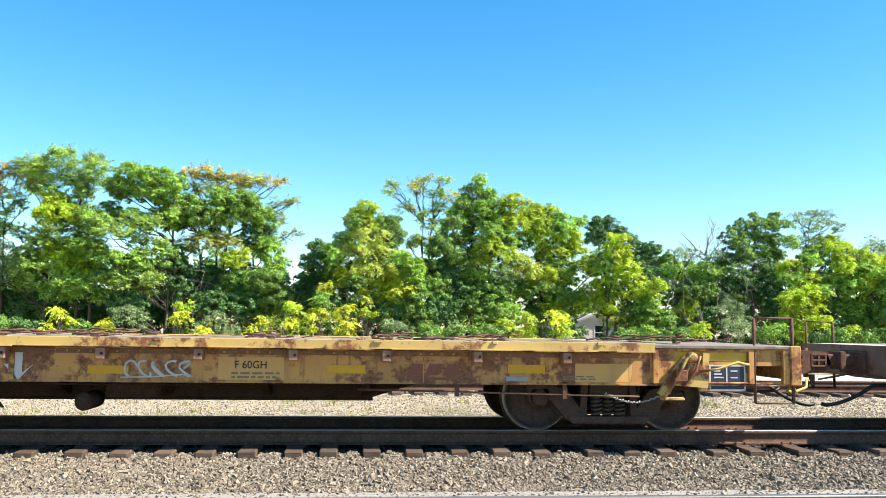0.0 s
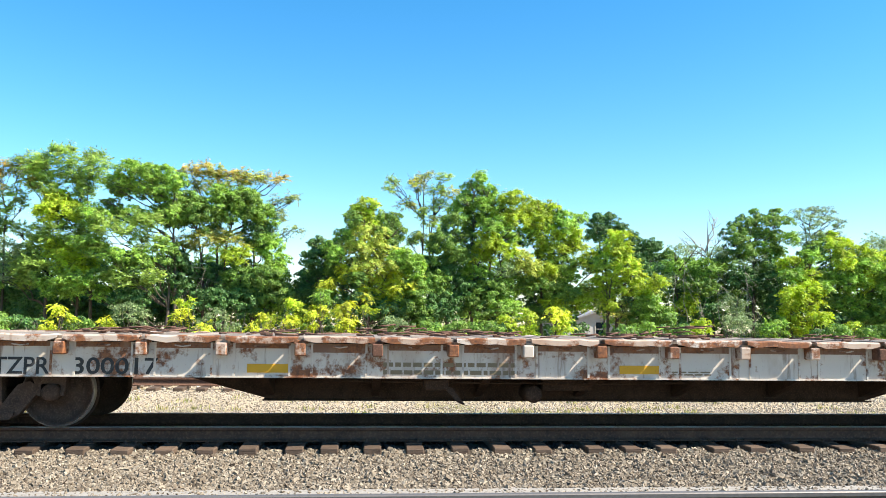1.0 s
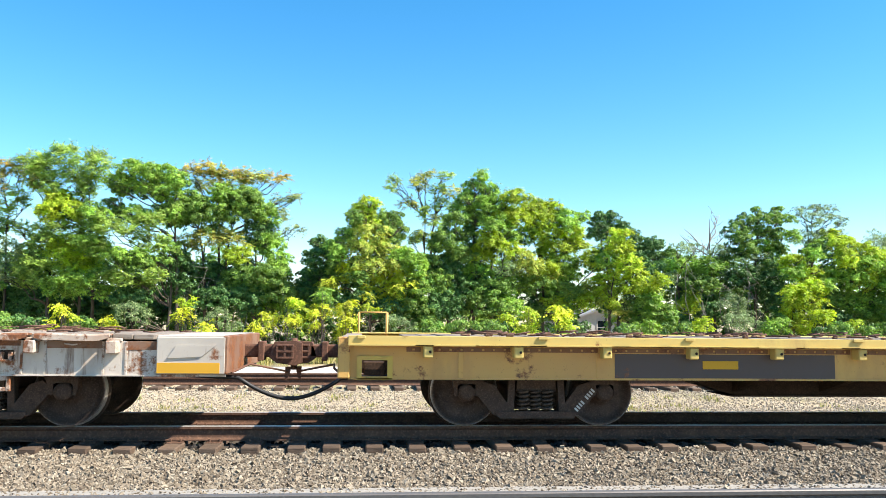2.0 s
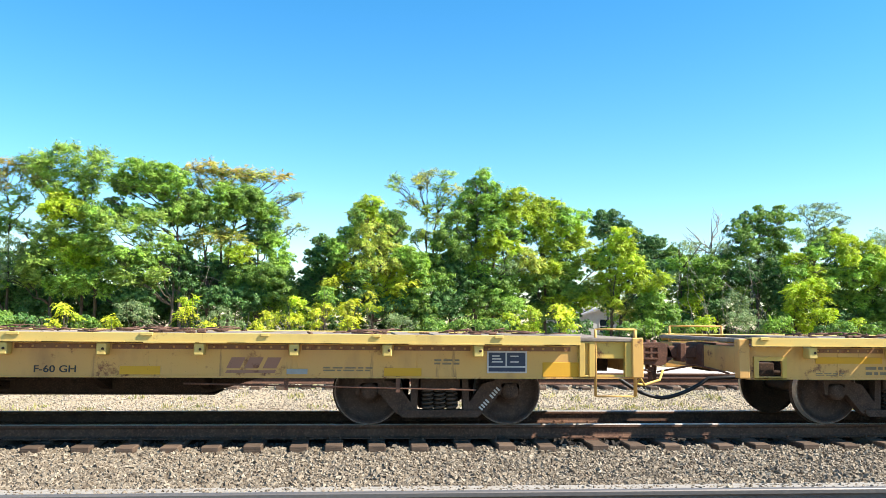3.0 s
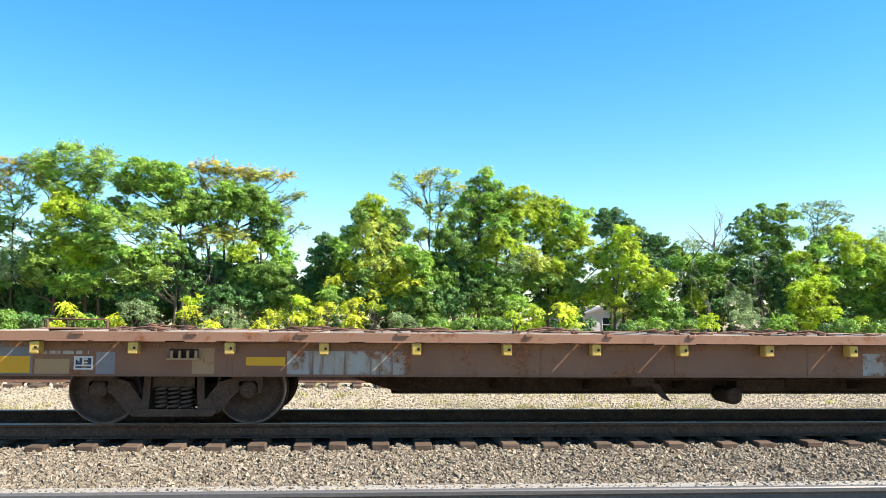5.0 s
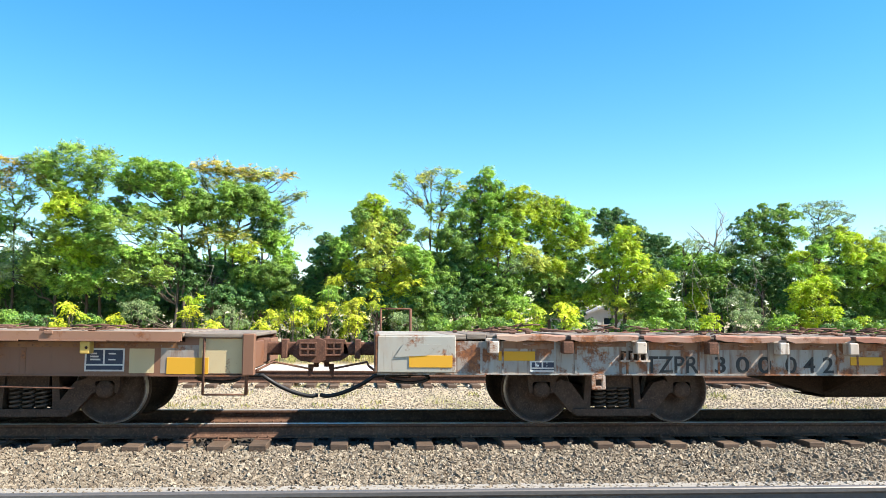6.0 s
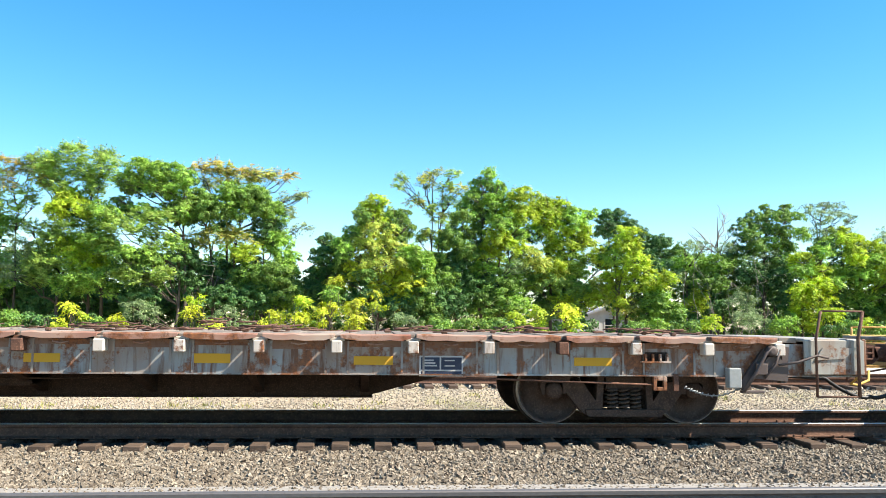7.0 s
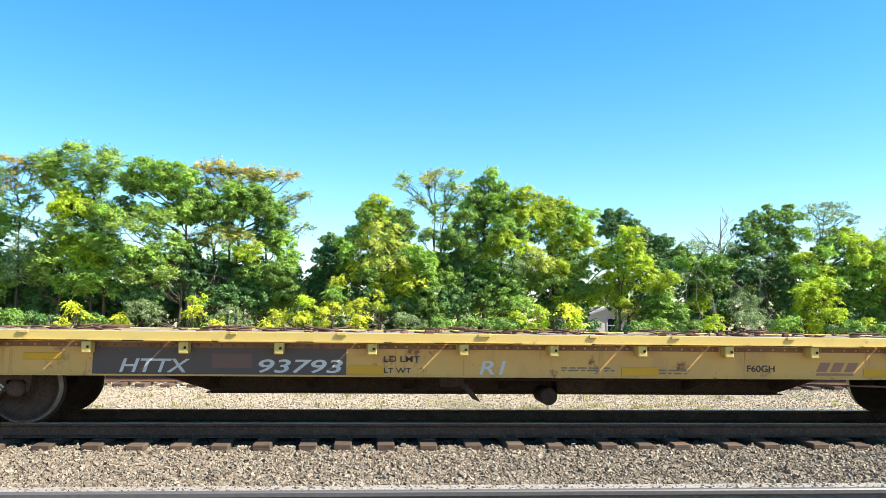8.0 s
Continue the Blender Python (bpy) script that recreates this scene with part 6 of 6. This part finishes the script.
def car_2():
    spec = dict(label="clean bright yellow flatcar with tie-down chains on its deck", body="yellow", edge="yellow_edge", rail="yellow", slots=0, half=6.6, brake=False, front_rail=(-8.38, 1.42), pocket=1.66, seed=41, heaps=10, tall=0.06,
                amber=((2.90, 3.35, 0.64, 0.735), (5.91, 6.35, 0.63, 0.725), (7.80, 8.26, 0.63, 0.80), (-4.6, -4.15, 0.74, 0.84)), placards=((7.13, 7.61, 0.67, 0.93),),
                words=(("F-60 GH", 1.96, 2.42, 0.66, 0.74, "black_letter", 0.0),), print=((5.2, 5.8, 0.68, 0.74), (6.5, 6.8, 0.76, 0.84)), logo=((4.08, 4.70, 0.66, 0.84, "pink_letter"),),
                patches=((-5.7, -2.9, 0.63, 0.92, "dark_patch"),))
    car = long_flat(spec)
    marks(car, spec)
    panel(car, 4.78, 5.02, 0.65, 0.71, "grey_plate", "badge_plate", d=0.01)
    uncoupling_lever(car, 8.98)
    return car, 37.63


def car_3():
    spec = dict(label="yellow flatcar with dark painted patches and white numbers", body="yellow", edge="yellow_edge", rail="yellow", half=6.7, pocket=0.45, seed=51, heaps=9, tall=0.05,
                amber=((-8.0, -7.13, 0.80, 0.88), (-4.64, -4.19, 0.78, 0.88), (-2.25, -1.82, 0.66, 0.77), (-0.40, 0.05, 0.76, 0.86), (2.01, 2.48, 0.78, 0.88), (4.96, 5.40, 0.76, 0.87)),
                hatches=((-6.93, -6.68, 0.66, 0.84),), placards=((6.43, 6.92, 0.54, 0.81),), patches=((-5.70, -2.93, 0.625, 0.985, "dark_patch"), (3.72, 4.90, 0.625, 0.985, "dark_patch")),
                words=(("HTTX", -5.52, -4.74, 0.64, 0.78, "white_letter", 0.25), ("93365", -4.17, -3.13, 0.64, 0.80, "white_letter", 0.2), ("R1", -2.67, -2.36, 0.64, 0.81, "white_letter", 0.2),
                       ("LD LMT", -1.66, -1.27, 0.79, 0.86, "black_letter", 0.0), ("155300", -1.23, -0.86, 0.79, 0.86, "black_letter", 0.0), ("LT WT", -1.66, -1.35, 0.66, 0.73, "black_letter", 0.0), ("64700", -1.23, -0.90, 0.66, 0.73, "black_letter", 0.0),
                       ("F-60-GH", 1.21, 1.65, 0.68, 0.78, "black_letter", 0.0)),
                print=((-8.0, -7.6, 0.65, 0.69), (-7.35, -7.05, 0.65, 0.78), (2.3, 2.7, 0.68, 0.76)), logo=((3.84, 4.78, 0.65, 0.82, "white_letter"),))
    car = long_flat(spec)
    marks(car, spec)
    p = panel(car, 5.47, 5.80, 0.64, 0.90, "black_letter", "square_mark", d=0.004)
    bm = bmesh.new()
    box(bm, 5.51, 5.76, NEAR - 0.008, NEAR - 0.003, 0.69, 0.86)
    part("square_field", bm, M["yellow"], p)
    panel(car, 6.05, 6.25, 0.75, 0.80, "grey_plate", "badge_plate", d=0.01)
    uncoupling_lever(car, 8.98)
    return car, 56.86


def car_4():
    spec = dict(label="faded brown flatcar with cream ends and blue patches", body="brown", edge="brown_edge", rail="coupler", half=6.39, brake=False, closed=True, pocket_paint="yellow_bright", pocket=-7.83 + 8 * 1.07, seed=61, heaps=9, tall=0.06,
                amber=((-8.38, -7.92, 0.64, 0.83), (-5.52, -5.07, 0.73, 0.83), (8.02, 8.49, 0.63, 0.82)), placards=((7.11, 7.55, 0.66, 0.92), (-7.44, -7.23, 0.68, 0.83)),
                patches=((-8.86, -8.41, 0.625, 0.99, "cream"), (-8.41, -7.90, 0.625, 0.97, "blue_faded"), (-7.87, -7.49, 0.63, 0.80, "cream_dull"), (-7.20, -6.99, 0.63, 0.88, "blue_faded"), (-6.13, -5.88, 0.63, 0.95, "cream_dull"), (8.38, 8.93, 0.64, 1.04, "cream"), (7.60, 7.88, 0.64, 0.92, "cream"), (7.95, 8.38, 0.64, 0.96, "blue_grey"), (-5.05, -3.6, 0.63, 0.9, "blue_grey"), (2.0, 3.4, 0.63, 0.9, "blue_grey")),
                pale_print=((-7.80, -7.25, 0.84, 0.91),), rack=-6.38, closed_front=True)
    car = long_flat(spec)
    marks(car, spec)
    hose_loop(car, 8.55)
    return car, 76.22


def car_5():
    spec = dict(label="blue-grey flatcar with red oxide edges and rust runs", body="blue_grey", edge="red_edge", end="blue_clean", pocket_paint="white", rusty=(1, 3, 9, 10, 17), half=7.21, pocket=-7.87, seed=71, piles=((2.1, 0.9), (-3.9, 0.4)), heaps=10, tall=0.09,
                amber=((-9.75, -9.24, 0.72, 0.86), (-8.68, -8.24, 0.80, 0.91), (-4.28, -3.86, 0.76, 0.86), (-2.43, -2.01, 0.76, 0.86), (0.15, 0.55, 0.76, 0.86), (2.03, 2.45, 0.76, 0.87), (3.87, 4.33, 0.75, 0.85), (6.50, 6.96, 0.75, 0.85)),
                placards=((-8.30, -7.99, 0.67, 0.80), (4.64, 5.16, 0.62, 0.86)),
                words=(("TZPR", -6.89, -6.22, 0.66, 0.86, "black_letter", 0.0), ("3 0 0", -6.02, -5.30, 0.66, 0.86, "black_letter", 0.0), ("0 4 2", -5.12, -4.50, 0.66, 0.86, "black_letter", 0.0)), print=())
    car = pocketed_flat(spec)
    marks(car, spec)
    hand_brake(car, 8.5, "dark_patch")
    end_rail(car, 9.48, 10.02, "chain", lean=0.07, y=-1.46)
    bm = bmesh.new()
    box(bm, 8.36, 8.52, NEAR - 0.14, NEAR - 0.02, 0.50, 0.74, 0.012)
    part("valve_box", bm, M["grey_plate"], car, "grey steel valve box")
    bm = bmesh.new()
    tube(bm, [(5.2, NEAR + 0.02, 0.60), (7.5, NEAR + 0.0, 0.53)], 0.012, 6)
    box(bm, 7.72, 7.78, NEAR - 0.03, NEAR + 0.02, 0.46, 0.66)
    part("brake_rod", bm, M["coupler"], car)
    hose_loop(car, -9.75)
    uncoupling_lever(car, 10.12)
    return car, 96.77


def car_6():
    spec = dict(label="yellow flatcar with a dark band and slanted white numbers", body="yellow", edge="yellow_edge", rail="yellow", half=6.7, pocket=0.43, seed=81, heaps=10, tall=0.06,
                amber=((-7.68, -7.26, 0.66, 0.85), (-5.65, -5.23, 0.78, 0.86), (-1.99, -1.57, 0.635, 0.735), (1.28, 1.74, 0.635, 0.735), (4.34, 4.8, 0.64, 0.74)),
                hatches=((-6.95, -6.69, 0.66, 0.83),), patches=((-4.89, -2.01, 0.625, 0.985, "dark_patch"),),
                words=(("HTTX", -4.59, -3.80, 0.645, 0.80, "white_letter", 0.25), ("93793", -3.02, -2.05, 0.645, 0.80, "white_letter", 0.2), ("R1", -0.44, -0.12, 0.64, 0.80, "white_letter", 0.2),
                       ("LD LMT", -1.57, -1.15, 0.78, 0.85, "black_letter", 0.0), ("LT WT", -1.57, -1.25, 0.65, 0.71, "black_letter", 0.0), ("F60GH", 2.85, 3.2, 0.69, 0.77, "black_letter", 0.0)),
                print=((0.55, 1.2, 0.68, 0.74), (1.75, 2.1, 0.65, 0.72), (-6.4, -5.9, 0.68, 0.76)), logo=((3.72, 4.26, 0.65, 0.81, "pink_letter"),))
    car = long_flat(spec)
    marks(car, spec)
    panel(car, -3.55, -3.1, 0.70, 0.86, "pink_dull", "paint_patch", d=0.003)
    hose_loop(car, -8.3)
    return car, 117.28


TRAIN = [f() for f in (car_0, car_1, car_2, car_3, car_4, car_5, car_6)]


# ---------- what moves ----------
RUN = ((0, 0.08), (0.5, 7.256), (1, 14.35), (1.5, 21.60), (3, 43.316), (3.5, 50.407), (4, 57.683), (4.5, 64.878), (6, 86.568), (6.5, 93.668), (7, 100.846), (7.5, 107.985), (8, 115.593))


def motions():
    """The train rolls past to the left, and its wheels turn as it goes."""
    for car, place in TRAIN:
        walk(car, [(t, pose(place - s, MID_Y, 0)) for t, s in RUN])
    ts, ss = zip(*RUN)
    steps = [i / FPS for i in range(8 * FPS + 1)]
    for wheelset, x in turning:
        walk(wheelset, [(t, pose(x, 0, 0.419, 0, -math.degrees(np.interp(t, ts, ss) / 0.419) % 360, 0)) for t in steps])


motions()
